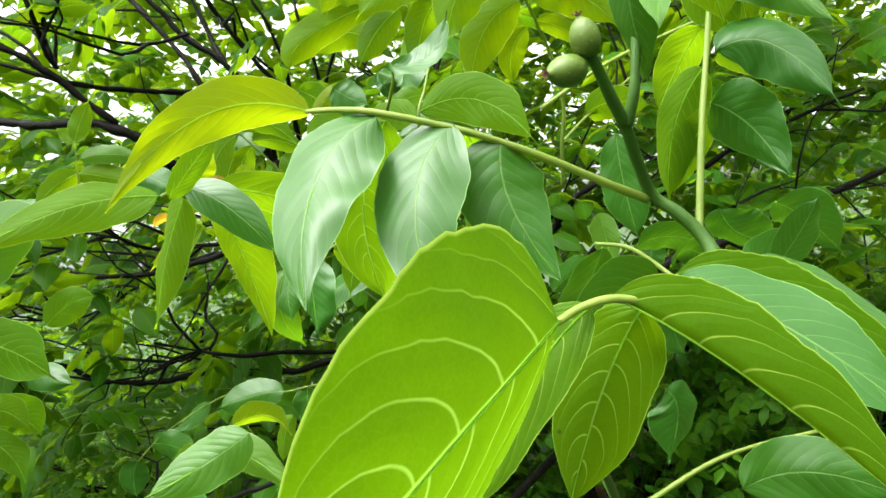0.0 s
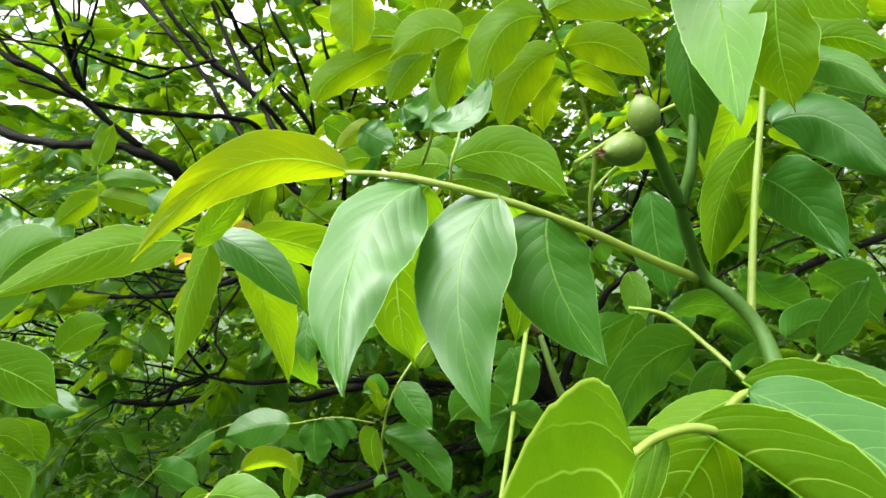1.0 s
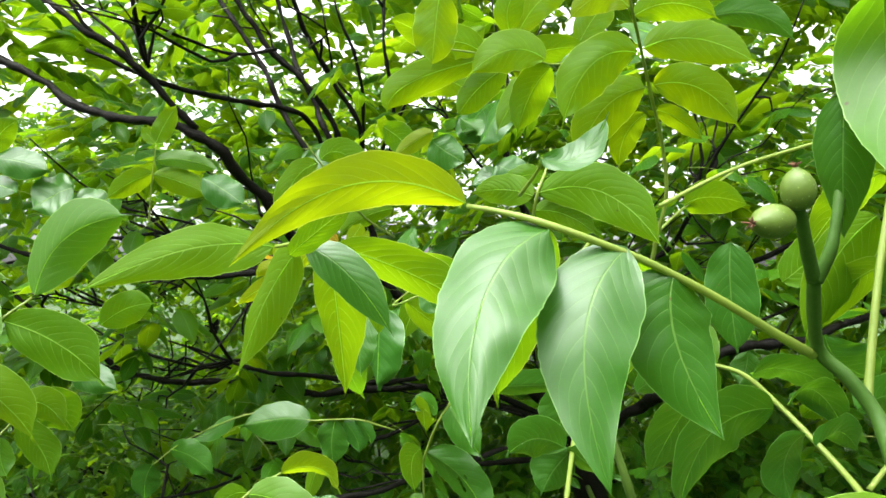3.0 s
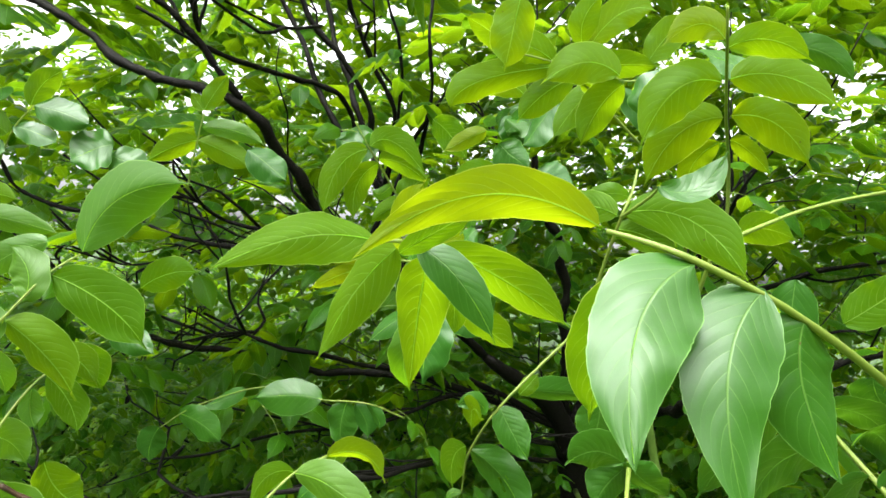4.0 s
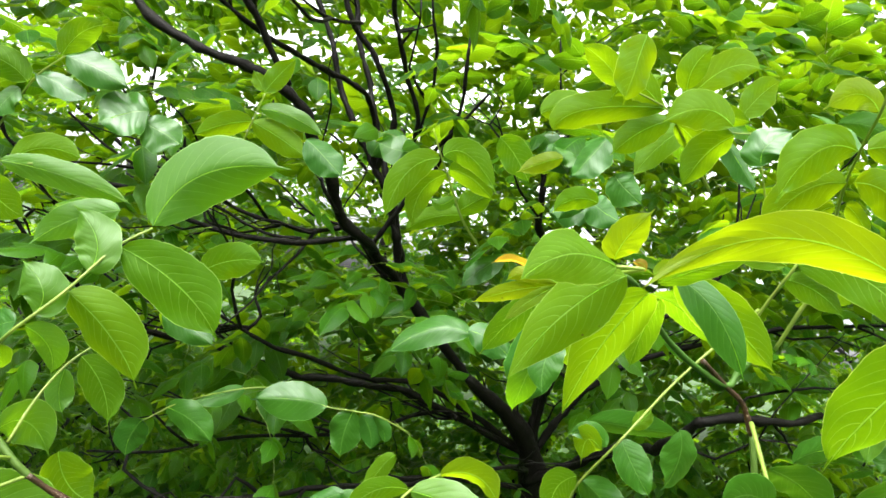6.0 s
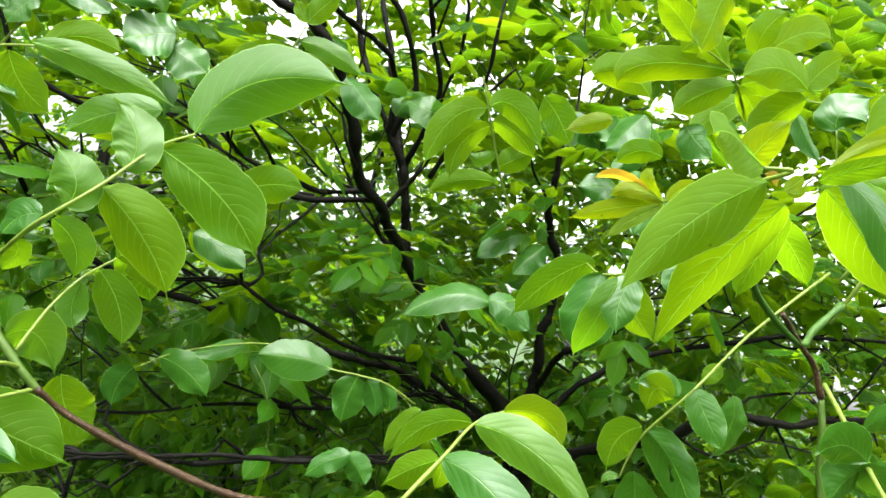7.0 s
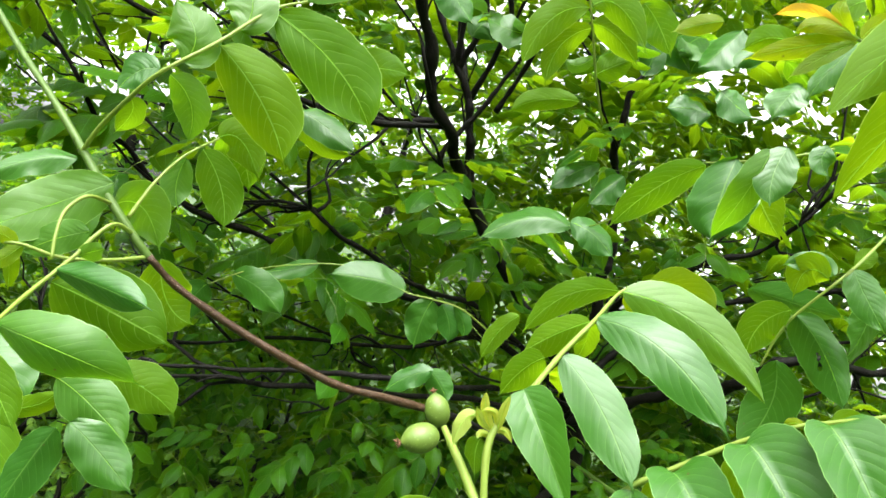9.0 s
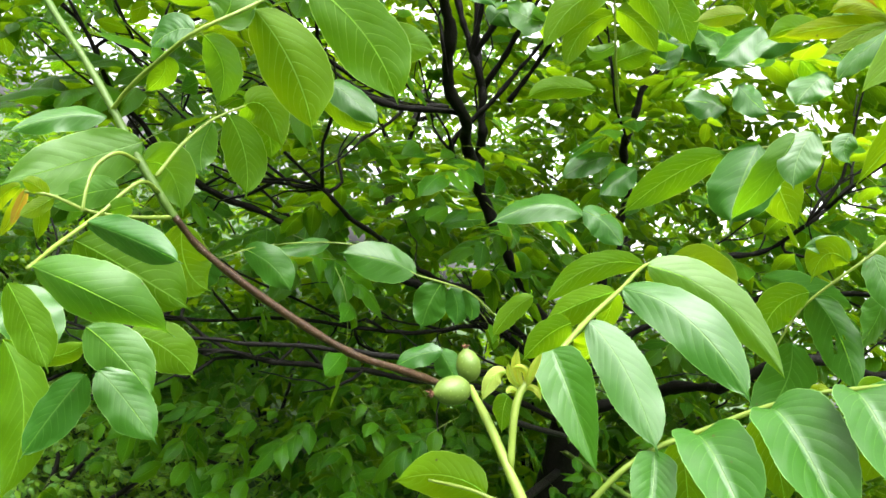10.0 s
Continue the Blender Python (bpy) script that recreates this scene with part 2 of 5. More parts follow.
def tube(name, parent, mat, points, radius, sides=10, steps=8, knobs=0.15, flare=0.0, label=""):
    line = smooth_line(points, steps)
    verts, faces = tube_data(line, radius, sides, knobs, flare)
    o = line[0]
    mesh = bpy.data.meshes.new(name)
    mesh.from_pydata([v - o for v in verts], [], faces)
    mesh.shade_smooth()
    return link_part(name, mesh, [mat], o, parent, label)


def outline(s, point=1.0):
    """Half the width of a leaflet along its length: above 1 drawn out to a point, below it blunt with a short drip tip."""
    peak = 0.37 if point >= 1 else 0.50
    if point < 1:
        tail = 0.20 * (1 - s) / 0.22 if s > 0.78 else 0.0
        s = min(1.0, s / 0.93)
        if s > 0.8:
            x = (s - peak) / (1 - peak)
            return max(tail, max(0.0, 1 - x ** 2.3) ** point * (1 - 0.22 * min(1.0, point) * max(0.0, x - 0.55) / 0.45))
    if s < peak:
        return max(0.0, 1 - ((peak - s) / peak) ** 2.4) ** 0.62
    x = (s - peak) / (1 - peak)
    if point >= 1:
        return max(0.0, 1 - x ** 1.85) ** point
    return max(0.0, 1 - x ** 2.3) ** point * (1 - 0.22 * min(1.0, point) * max(0.0, x - 0.55) / 0.45)


def blade(base, mid, tip, width, normal, cup, rows, cols, wave, seed, twist=0.0, point=1.0, teeth=0.0, fold=(0.0, 0.0)):
    """Vertices, faces and uv of a leaflet whose midrib bends from base over mid to tip; each half hinges back along it by its fold."""
    base, mid, tip, normal = (Vector(v) for v in (base, mid, tip, normal))
    ctrl = mid * 2 - (base + tip) * 0.5
    verts, uvs, faces, spine = [], [], [], []
    for i in range(rows + 1):
        s = i / rows
        c = base * (1 - s) ** 2 + ctrl * 2 * s * (1 - s) + tip * s * s
        t = ((ctrl - base) * (1 - s) + (tip - ctrl) * s).normalized()
        side = t.cross(normal).normalized()
        nn = side.cross(t).normalized()
        if twist:
            turn = Matrix.Rotation(twist * (s - 0.4), 3, t)
            side, nn = turn @ side, turn @ nn
        h = outline(s, point) * width * 0.5
        spine.append((c, nn))
        for j in range(cols + 1):
            u = 2 * j / cols - 1
            edge = 1 + 0.09 * noise.noise(Vector((seed * 3.1, s * 6, 2 * (u > 0)))) + 0.03 * noise.noise(Vector((seed * 5.3, s * 22, 2 * (u > 0)))) + teeth * ((s * 23 + (u > 0) * 0.4) % 1)
            lift = -cup * h * abs(u) ** 1.4
            lift += 0.35 * wave * width * noise.noise(Vector((seed * 2.2, s * 2.6, u * 1.3)))
            lift += wave * width * abs(u) ** 2 * noise.noise(Vector((seed, s * 4.2, 3 * (u > 0))))
            lift += 0.007 * width * (1 - abs(u)) * abs(u) * 4 * math.sin(s * 30 - abs(u) * 6) * outline(s)
            hinge = fold[u > 0]
            verts.append(c + side * (u * h * edge * math.cos(hinge)) + nn * (lift * math.cos(hinge) - abs(u) * h * edge * math.sin(hinge)))
            uvs.append(((u + 1) / 2, s))
    for i in range(rows):
        for j in range(cols):
            a = i * (cols + 1) + j
            faces.append((a, a + 1, a + cols + 2, a + cols + 1))
    return verts, faces, uvs, spine


SEED = [0]


def leaflet(parent, kind, base, mid, tip, width, normal, cup=0.20, wave=0.14, twist=None, point=0.70, rows=40, cols=10, torn=False, fold=None):
    """One leaflet of a compound leaf, with its raised midrib on the under side."""
    SEED[0] += 1
    if twist is None:
        twist = 0.7 * noise.noise(Vector((SEED[0] * 7.7, 1.5, 0.3)))
    if fold is None:
        fold = tuple(0.04 + 0.7 * noise.noise(Vector((SEED[0] * 3.3, k * 5.1, 2.7))) for k in (0, 1))
    verts, faces, uvs, spine = blade(base, mid, tip, width, normal, cup, rows, cols, wave, SEED[0] * 1.37, twist, point, 0.024, fold)
    if torn:
        # two slits eaten through the blade
        def eaten(f):
            u, s = (sum(uvs[q][a] for q in f) / 4 for a in (0, 1))
            return abs(u - 0.64 - (s - 0.5) * 0.7) < 0.035 + 0.02 * noise.noise(Vector((s * 30, 0, 0))) and 0.42 < s < 0.60 or (u - 0.42) ** 2 + (s - 0.47) ** 2 < 0.0006
        faces = [f for f in faces if not eaten(f)]
    o = Vector(base)
    k = len(verts)
    sink = (-0.0022 if kind == "top" else 0.0003) * min(1.0, width / 0.05)
    rib, ribf = tube_data([c + q * sink * (1 - i / rows) for i, (c, q) in enumerate(spine[:-1])], (min(0.0006, 0.00015 + width * 0.0065), 0.00015), 6)
    mesh = bpy.data.meshes.new("leaflet")
    mesh.from_pydata([v - o for v in verts + rib], [], faces + [tuple(q + k for q in f) for f in ribf])
    layer = mesh.uv_layers.new(name="uv")
    where = np.array(uvs + [(0.5, 0.5)] * len(rib), dtype=np.float32)
    loops = np.empty(len(mesh.loops), dtype=np.int32)
    mesh.loops.foreach_get("vertex_index", loops)
    layer.data.foreach_set("uv", where[loops].ravel())
    mesh.polygons.foreach_set("material_index", [0] * len(faces) + [1] * len(ribf))
    mesh.shade_smooth()
    return link_part("leaflet", mesh, [LEAF[kind], RIB], o, parent)


def stalk(parent, points, radius, label="", mat=None):
    """The stalk of a compound leaf, which carries its leaflets."""
    return tube("compound_leaf", parent, mat or STALK, points, radius, sides=8, steps=6, knobs=0.12, label=label)


def walnut(parent, centre, axis, length, width):
    """A young green walnut: an egg with a seam and a dried flower at its end."""
    axis = Vector(axis).normalized()
    turn = axis.to_track_quat("Z", "Y").to_matrix()
    bm = bmesh.new()
    bmesh.ops.create_uvsphere(bm, u_segments=32, v_segments=20, radius=1)
    for v in bm.verts:
        z = v.co.z
        w = math.atan2(v.co.y, v.co.x)
        f = 1 + 0.06 * z * -1 + 0.02 * math.cos(2 * w) + 0.02 * noise.noise(v.co * 2.3)
        v.co = turn @ Vector((v.co.x * f * width / 2, v.co.y * f * width / 2, z * length / 2 + (0.05 * length if z > 0.985 else 0)))
    mesh = bpy.data.meshes.new("walnut_fruit")
    bm.to_mesh(mesh)
    bm.free()
    mesh.shade_smooth()
    fruit = link_part("walnut_fruit", mesh, [NUT], centre, parent, "small unripe green walnut in its husk")
    end = Vector(centre) + axis * length * 0.5
    verts, faces = [], []
    side = axis.orthogonal().normalized()
    for k in range(7):
        w = Matrix.Rotation(k * 0.9, 3, axis) @ side
        reach = length * (0.12 + 0.10 * ((k * 5) % 7) / 7)
        vs, fs = tube_data(smooth_line([end - axis * 0.002, end + axis * reach * 0.6 + w * reach * 0.35, end + axis * reach * 0.8 + w * reach * 0.9], 3), (length * 0.035, length * 0.012), 5)
        faces += [tuple(q + len(verts) for q in f) for f in fs]
        verts += vs
    m2 = bpy.data.meshes.new("dried_flower")
    m2.from_pydata([v - end for v in verts], [], faces)
    link_part("dried_flower", m2, [DRY], end, fruit, "shrivelled brown flower remnant")
    return fruit


# ---- the walnut tree: trunk and limbs ----

tree = thing("walnut_tree", (0.651, 2.69, 0), "old walnut tree with wet bark coloured dark as in shade and dense green foliage", "tree")
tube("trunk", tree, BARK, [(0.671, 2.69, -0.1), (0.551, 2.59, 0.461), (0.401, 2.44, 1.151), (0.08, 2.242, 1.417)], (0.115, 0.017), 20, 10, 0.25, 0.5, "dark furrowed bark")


LIMB_LINES = []


def limb(points, thin, thick):
    """A limb of the tree, from its far end to its root."""
    line = smooth_line(points, 7)
    last = len(line) - 1
    for k in range(1, last):
        r = (thin + (thick - thin) * k / last) * min(1.0, 4 * k / last, 4 * (last - k) / last)
        line[k] = line[k] + noise.noise_vector(line[k] * 7) * r * 1.3 + noise.noise_vector(line[k] * 19) * r * 0.5
    LIMB_LINES.append(line)
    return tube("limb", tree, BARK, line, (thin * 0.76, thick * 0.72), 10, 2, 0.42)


limb([(-1.355, 1.47, 2.414), (-1.197, 1.47, 2.326), (-0.983, 1.476, 2.22), (-0.755, 1.444, 2.107), (-0.536, 1.452, 2.072), (-0.448, 1.603, 1.942), (-0.337, 1.757, 1.794), (-0.216, 2.074, 1.685), (0.08, 2.242, 1.417)], 0.0100, 0.0250)
limb([(-0.928, 1.263, 2.425), (-0.787, 1.281, 2.32), (-0.688, 1.304, 2.249), (-0.631, 1.352, 2.2), (-0.536, 1.452, 2.072)], 0.0090, 0.0120)
limb([(-0.821, 1.437, 2.275), (-0.712, 1.501, 2.229), (-0.635, 1.581, 2.209), (-0.553, 1.722, 2.205), (-0.421, 1.89, 2.195), (-0.366, 2.004, 2.003)], 0.0060, 0.0140)
limb([(-0.843, 1.946, 2.763), (-0.641, 1.96, 2.468), (-0.498, 1.976, 2.19), (-0.366, 2.004, 2.003), (-0.278, 2.041, 1.872), (-0.215, 2.094, 1.688), (0.08, 2.242, 1.417)], 0.0090, 0.0240)
limb([(-0.663, 2.072, 2.929), (-0.552, 2.07, 2.523), (-0.449, 2.067, 2.261), (-0.306, 2.086, 1.947), (-0.199, 2.123, 1.68)], 0.0080, 0.0180)
limb([(-0.644, 1.73, 2.795), (-0.591, 1.746, 2.533), (-0.489, 1.812, 2.384), (-0.338, 1.906, 2.185), (-0.366, 2.004, 2.003)], 0.0080, 0.0140)
limb([(-0.476, 1.654, 2.608), (-0.409, 1.715, 2.504), (-0.357, 1.827, 2.362), (-0.262, 1.945, 2.162), (-0.306, 2.086, 1.947)], 0.0070, 0.0130)
limb([(-0.312, 1.771, 2.619), (-0.286, 1.779, 2.472), (-0.242, 1.839, 2.34), (-0.254, 1.946, 2.144)], 0.0040, 0.0080)
limb([(-0.771, 1.432, 2.357), (-0.705, 1.44, 2.327), (-0.656, 1.429, 2.237), (-0.643, 1.421, 2.22)], 0.0030, 0.0060)
limb([(-0.861, 1.472, 2.408), (-0.668, 1.494, 2.344), (-0.54, 1.609, 2.31), (-0.468, 1.764, 2.374)], 0.0030, 0.0070)
limb([(-0.138, 1.829, 2.712), (-0.167, 1.824, 2.477), (-0.156, 1.824, 2.347), (-0.157, 1.924, 2.158), (-0.216, 2.034, 1.938)], 0.0050, 0.0110)
limb([(0.219, 2.093, 2.282), (0.175, 2.101, 2.17), (0.186, 2.157, 2.06), (0.229, 2.211, 1.946), (0.328, 2.318, 1.745), (0.36, 2.381, 1.477), (0.401, 2.44, 1.151)], 0.0090, 0.0300)
limb([(-0.031, 2.004, 2.274), (0.046, 2.028, 2.144), (0.115, 2.09, 2.055), (0.207, 2.169, 2)], 0.0030, 0.0070)
limb([(-0.074, 1.864, 2.291), (-0.176, 1.925, 2.127), (-0.226, 1.951, 2.018), (-0.275, 1.998, 1.887), (-0.326, 2.046, 1.745), (-0.199, 2.113, 1.678)], 0.0060, 0.0140)
limb([(-0.92, 1.765, 1.881), (-0.785, 1.761, 1.831), (-0.701, 1.78, 1.785), (-0.576, 1.836, 1.77), (-0.497, 1.872, 1.773), (-0.377, 1.914, 1.822)], 0.0050, 0.0110)
limb([(-1.507, 1.8, 1.723), (-1.353, 1.847, 1.646), (-1.234, 1.899, 1.513), (-1.159, 1.948, 1.471), (-1.046, 1.998, 1.385), (-0.82, 2.09, 1.356), (-0.462, 2.177, 1.305), (-0.111, 2.261, 1.313), (0.401, 2.44, 1.151)], 0.0050, 0.0200)
limb([(-1.373, 1.897, 1.666), (-1.238, 1.943, 1.635), (-1.075, 1.966, 1.62), (-0.838, 1.922, 1.692), (-0.691, 1.863, 1.725), (-0.576, 1.836, 1.77)], 0.0040, 0.0060)
limb([(-0.71, 1.725, 1.519), (-0.577, 1.772, 1.462), (-0.478, 1.871, 1.419), (-0.294, 2.066, 1.369), (-0.022, 2.255, 1.346), (0.401, 2.44, 1.151)], 0.0050, 0.0160)
limb([(-0.771, 1.783, 1.425), (-0.606, 1.793, 1.47), (-0.58, 1.792, 1.463)], 0.0050, 0.0060)
limb([(-0.906, 1.561, 1.021), (-0.763, 1.503, 1.045), (-0.615, 1.494, 1.085), (-0.456, 1.464, 1.138), (-0.265, 1.422, 1.19), (-0.043, 1.663, 1.197), (0.282, 2.049, 1.2), (0.401, 2.44, 1.051)], 0.0042, 0.0115)
limb([(-0.915, 1.716, 0.942), (-0.747, 1.675, 0.989), (-0.617, 1.647, 1.034), (-0.504, 1.692, 1.039), (-0.291, 1.882, 1.055), (0.066, 2.166, 1.078), (0.401, 2.44, 1.031)], 0.0050, 0.0140)
limb([(-1.08, 2.125, 0.929), (-0.86, 2.112, 0.975), (-0.599, 2.145, 1.082), (-0.271, 2.176, 1.155), (0.012, 2.308, 1.272), (0.08, 2.242, 1.267)], 0.0050, 0.0130)
limb([(0.774, 1.881, 2.031), (0.717, 1.891, 1.906), (0.65, 2.001, 1.778), (0.545, 2.009, 1.716), (0.418, 2.123, 1.576), (0.384, 2.333, 1.427), (0.401, 2.44, 1.151)], 0.0060, 0.0200)
limb([(1.559, 1.965, 1.697), (1.057, 1.844, 1.574), (0.766, 1.81, 1.508), (0.695, 1.919, 1.412), (0.617, 2.231, 1.261), (0.401, 2.44, 1.051)], 0.0120, 0.0300)
limb([(1.571, 2.252, 1.934), (1.185, 2.275, 1.832), (0.759, 2.355, 1.627), (0.535, 2.428, 1.406), (0.401, 2.44, 1.151)], 0.0080, 0.0220)
limb([(-1.478, 1.452, 2.074), (-1.349, 1.468, 1.991), (-1.242, 1.532, 1.901), (-1.171, 1.591, 1.799), (-0.946, 1.669, 1.761), (-0.721, 1.708, 1.716), (-0.516, 1.734, 1.731), (-0.341, 1.767, 1.783)], 0.0050, 0.0120)
limb([(-1.097, 1.601, 1.919), (-0.958, 1.668, 1.839), (-0.747, 1.745, 1.78), (-0.588, 1.745, 1.738), (-0.489, 1.748, 1.744)], 0.0040, 0.0070)

# ---- the branches near the path ----
fruit_shoot = thing("walnut_branch", (0.461, 0.422, 1.565), "leafy green walnut shoot with two unripe green fruits", "branch", "walnut branches")
tube("stem", fruit_shoot, STEM, [(0.461, 0.422, 1.565), (0.46, 0.45, 1.605), (0.46, 0.474, 1.637), (0.447, 0.482, 1.66), (0.432, 0.485, 1.676), (0.422, 0.468, 1.699), (0.413, 0.446, 1.724)], (0.0052, 0.0037), 10)
tube("stem", fruit_shoot, STEM, [(0.413, 0.446, 1.723), (0.405, 0.434, 1.739), (0.396, 0.42, 1.759), (0.392, 0.415, 1.764)], (0.0040, 0.0032), 10)
tube("stem", fruit_shoot, STEM, [(0.414, 0.446, 1.722), (0.42, 0.441, 1.739), (0.424, 0.441, 1.757), (0.432, 0.445, 1.795), (0.442, 0.439, 1.843), (0.435, 0.407, 1.879)], (0.0042, 0.0020), 10)
walnut(fruit_shoot, (0.391, 0.41, 1.772), (-0.003, -0.004, 0.017), 0.023, 0.0175)
walnut(fruit_shoot, (0.378, 0.411, 1.755), (-0.02, -0.012, -0.002), 0.0265, 0.0195)
leaf = stalk(fruit_shoot, [(0.428, 0.485, 1.674), (0.403, 0.471, 1.687), (0.359, 0.456, 1.713), (0.313, 0.442, 1.736), (0.26, 0.43, 1.756), (0.232, 0.439, 1.765), (0.208, 0.453, 1.771)], (0.0034, 0.0018), "yellow-green stalk of a drooping compound leaf")
leaflet(leaf, "gold", (0.205, 0.471, 1.775), (0.115, 0.487, 1.79), (0.027, 0.489, 1.733), 0.041, (0.01, -0.89, -0.45), 0.12, point=1.1, fold=(0.06, 0.12))
leaflet(leaf, "top", (0.259, 0.430, 1.754), (0.222, 0.393, 1.714), (0.219, 0.350, 1.645), 0.062, (-0.12, -0.86, 0.47), 0.14, wave=0.13, twist=0.15, point=1.05, fold=(0.06, 0.06))
leaflet(leaf, "under", (0.26, 0.454, 1.755), (0.226, 0.493, 1.698), (0.222, 0.55, 1.62), 0.061, (-0.2, -0.83, -0.53))
leaflet(leaf, "top", (0.305, 0.439, 1.742), (0.277, 0.405, 1.692), (0.287, 0.382, 1.615), 0.057, (-0.1, -0.88, 0.46), 0.14, wave=0.09, twist=0.1, point=1.05, fold=(0.08, 0.02))
leaflet(leaf, "under", (0.312, 0.46, 1.738), (0.317, 0.502, 1.698), (0.3, 0.533, 1.629), 0.038, (-0.5, -0.74, -0.45))
leaflet(leaf, "top", (0.335, 0.447, 1.728), (0.333, 0.44, 1.687), (0.357, 0.433, 1.631), 0.060, (0.3, -0.94, 0.10), 0.3, wave=0.07, twist=0.1, point=1.05)
leaf = stalk(fruit_shoot, [(0.437, 0.412, 1.881), (0.434, 0.406, 1.894), (0.426, 0.395, 1.916)], (0.0016, 0.0010))
leaflet(leaf, "pale", (0.43, 0.396, 1.877), (0.437, 0.404, 1.819), (0.405, 0.312, 1.744), 0.048, (-0.29, -0.78, 0.55), 0.15, wave=0.12, point=1.1)
leaflet(leaf, "under", (0.459, 0.388, 1.823), (0.457, 0.388, 1.791), (0.466, 0.4, 1.76), 0.035, (-0.5, -0.84, -0.22))
leaflet(leaf, "top", (0.424, 0.428, 1.829), (0.425, 0.434, 1.789), (0.433, 0.452, 1.747), 0.035, (-0.47, -0.83, -0.3), 0.3, point=1.1)
leaflet(leaf, "under", (0.526, 0.536, 1.901), (0.537, 0.55, 1.841), (0.545, 0.563, 1.781), 0.032, (-0.45, -0.86, -0.26))
leaflet(leaf, "under", (0.487, 0.472, 1.908), (0.509, 0.456, 1.862), (0.534, 0.44, 1.811), 0.053, (-0.77, -0.61, -0.17))
leaf = stalk(fruit_shoot, [(0.457, 0.479, 1.644), (0.463, 0.488, 1.664), (0.48, 0.508, 1.723), (0.496, 0.523, 1.775), (0.516, 0.537, 1.847), (0.536, 0.547, 1.913), (0.56, 0.547, 1.963)], (0.0030, 0.0016), "long straight pale green leaf stalk")
leaflet(leaf, "top", (0.493, 0.524, 1.737), (0.516, 0.519, 1.716), (0.533, 0.505, 1.673), 0.052, (-0.67, -0.73, -0.17), 0.3, point=1.1)
leaflet(leaf, "top", (0.504, 0.524, 1.775), (0.543, 0.519, 1.77), (0.574, 0.504, 1.715), 0.048, (-0.14, -0.97, 0.18), 0.35)
leaflet(leaf, "under", (0.507, 0.535, 1.774), (0.552, 0.55, 1.765), (0.601, 0.546, 1.732), 0.033, (-0.2, -0.72, -0.66))
leaflet(leaf, "pale", (0.521, 0.525, 1.81), (0.556, 0.529, 1.814), (0.587, 0.514, 1.773), 0.030, (-0.16, -0.99, 0.02))
leaflet(leaf, "under", (0.528, 0.536, 1.822), (0.563, 0.539, 1.835), (0.604, 0.535, 1.808), 0.033, (-0.07, -0.94, -0.33))
leaflet(leaf, "under", (0.499, 0.544, 1.768), (0.478, 0.573, 1.728), (0.472, 0.605, 1.665), 0.042, (-0.63, -0.73, -0.27))
leaflet(leaf, "under", (0.505, 0.544, 1.801), (0.492, 0.573, 1.783), (0.47, 0.592, 1.743), 0.038, (-0.18, -0.81, -0.56))
leaflet(leaf, "under", (0.532, 0.536, 1.849), (0.512, 0.534, 1.823), (0.532, 0.547, 1.785), 0.046, (-0.38, -0.91, -0.17))
leaflet(leaf, "under", (0.501, 0.535, 1.732), (0.492, 0.575, 1.715), (0.476, 0.605, 1.671), 0.027, (-0.59, -0.64, -0.49))

near_shoot = thing("walnut_branch", (0.536, 0.456, 1.38), "walnut spray with broad backlit leaflets close by", "branch", "walnut branches")
leaf = stalk(near_shoot, [(0.536, 0.456, 1.38), (0.539, 0.447, 1.457), (0.489, 0.413, 1.548), (0.43, 0.357, 1.6), (0.394, 0.309, 1.629), (0.377, 0.282, 1.633), (0.362, 0.275, 1.637), (0.35, 0.271, 1.636), (0.34, 0.264, 1.633)], (0.0024, 0.0016), "stout yellow-green leaf stalk")
leaflet(leaf, "broad", (0.34, 0.254, 1.635), (0.301, 0.173, 1.618), (0.268, 0.155, 1.593), 0.090, (0.81, -0.41, -0.41), 0.3, wave=0.04, point=1.02)
leaflet(leaf, "broad", (0.354, 0.276, 1.635), (0.323, 0.281, 1.605), (0.289, 0.292, 1.549), 0.032, (-0.52, -0.82, 0.23), 0.2)
leaflet(leaf, "broad", (0.375, 0.287, 1.63), (0.355, 0.299, 1.595), (0.333, 0.316, 1.537), 0.038, (-0.47, -0.88, -0.07))
leaflet(leaf, "broad", (0.363, 0.277, 1.637), (0.403, 0.272, 1.603), (0.455, 0.265, 1.544), 0.046, (-0.37, -0.89, 0.26), 0.1, wave=0.04, twist=0.0, point=0.6, fold=(0.0, 2.3))
leaflet(leaf, "top", (0.402, 0.335, 1.633), (0.44, 0.316, 1.607), (0.477, 0.291, 1.564), 0.052, (0.03, -0.51, 0.86), 0.05, wave=0.05, twist=0.0)
leaflet(leaf, "broad", (0.405, 0.35, 1.634), (0.451, 0.349, 1.599), (0.512, 0.347, 1.554), 0.060, (-0.43, -0.87, 0.24), 0.1, wave=0.04, twist=0.0, point=0.6, fold=(0.0, 2.3))
leaflet(leaf, "top", (0.462, 0.391, 1.633), (0.489, 0.376, 1.608), (0.515, 0.356, 1.573), 0.046, (-0.01, -0.51, 0.86), 0.05, wave=0.05, twist=0.0)
leaflet(leaf, "pale", (0.209, 0.284, 1.604), (0.193, 0.278, 1.596), (0.164, 0.27, 1.586), 0.021, (0.18, -0.93, 0.33), 0.4)
leaf = stalk(near_shoot, [(0.512, 0.447, 1.57), (0.438, 0.378, 1.614), (0.406, 0.345, 1.63), (0.388, 0.333, 1.623), (0.372, 0.322, 1.614)], (0.0022, 0.0018))
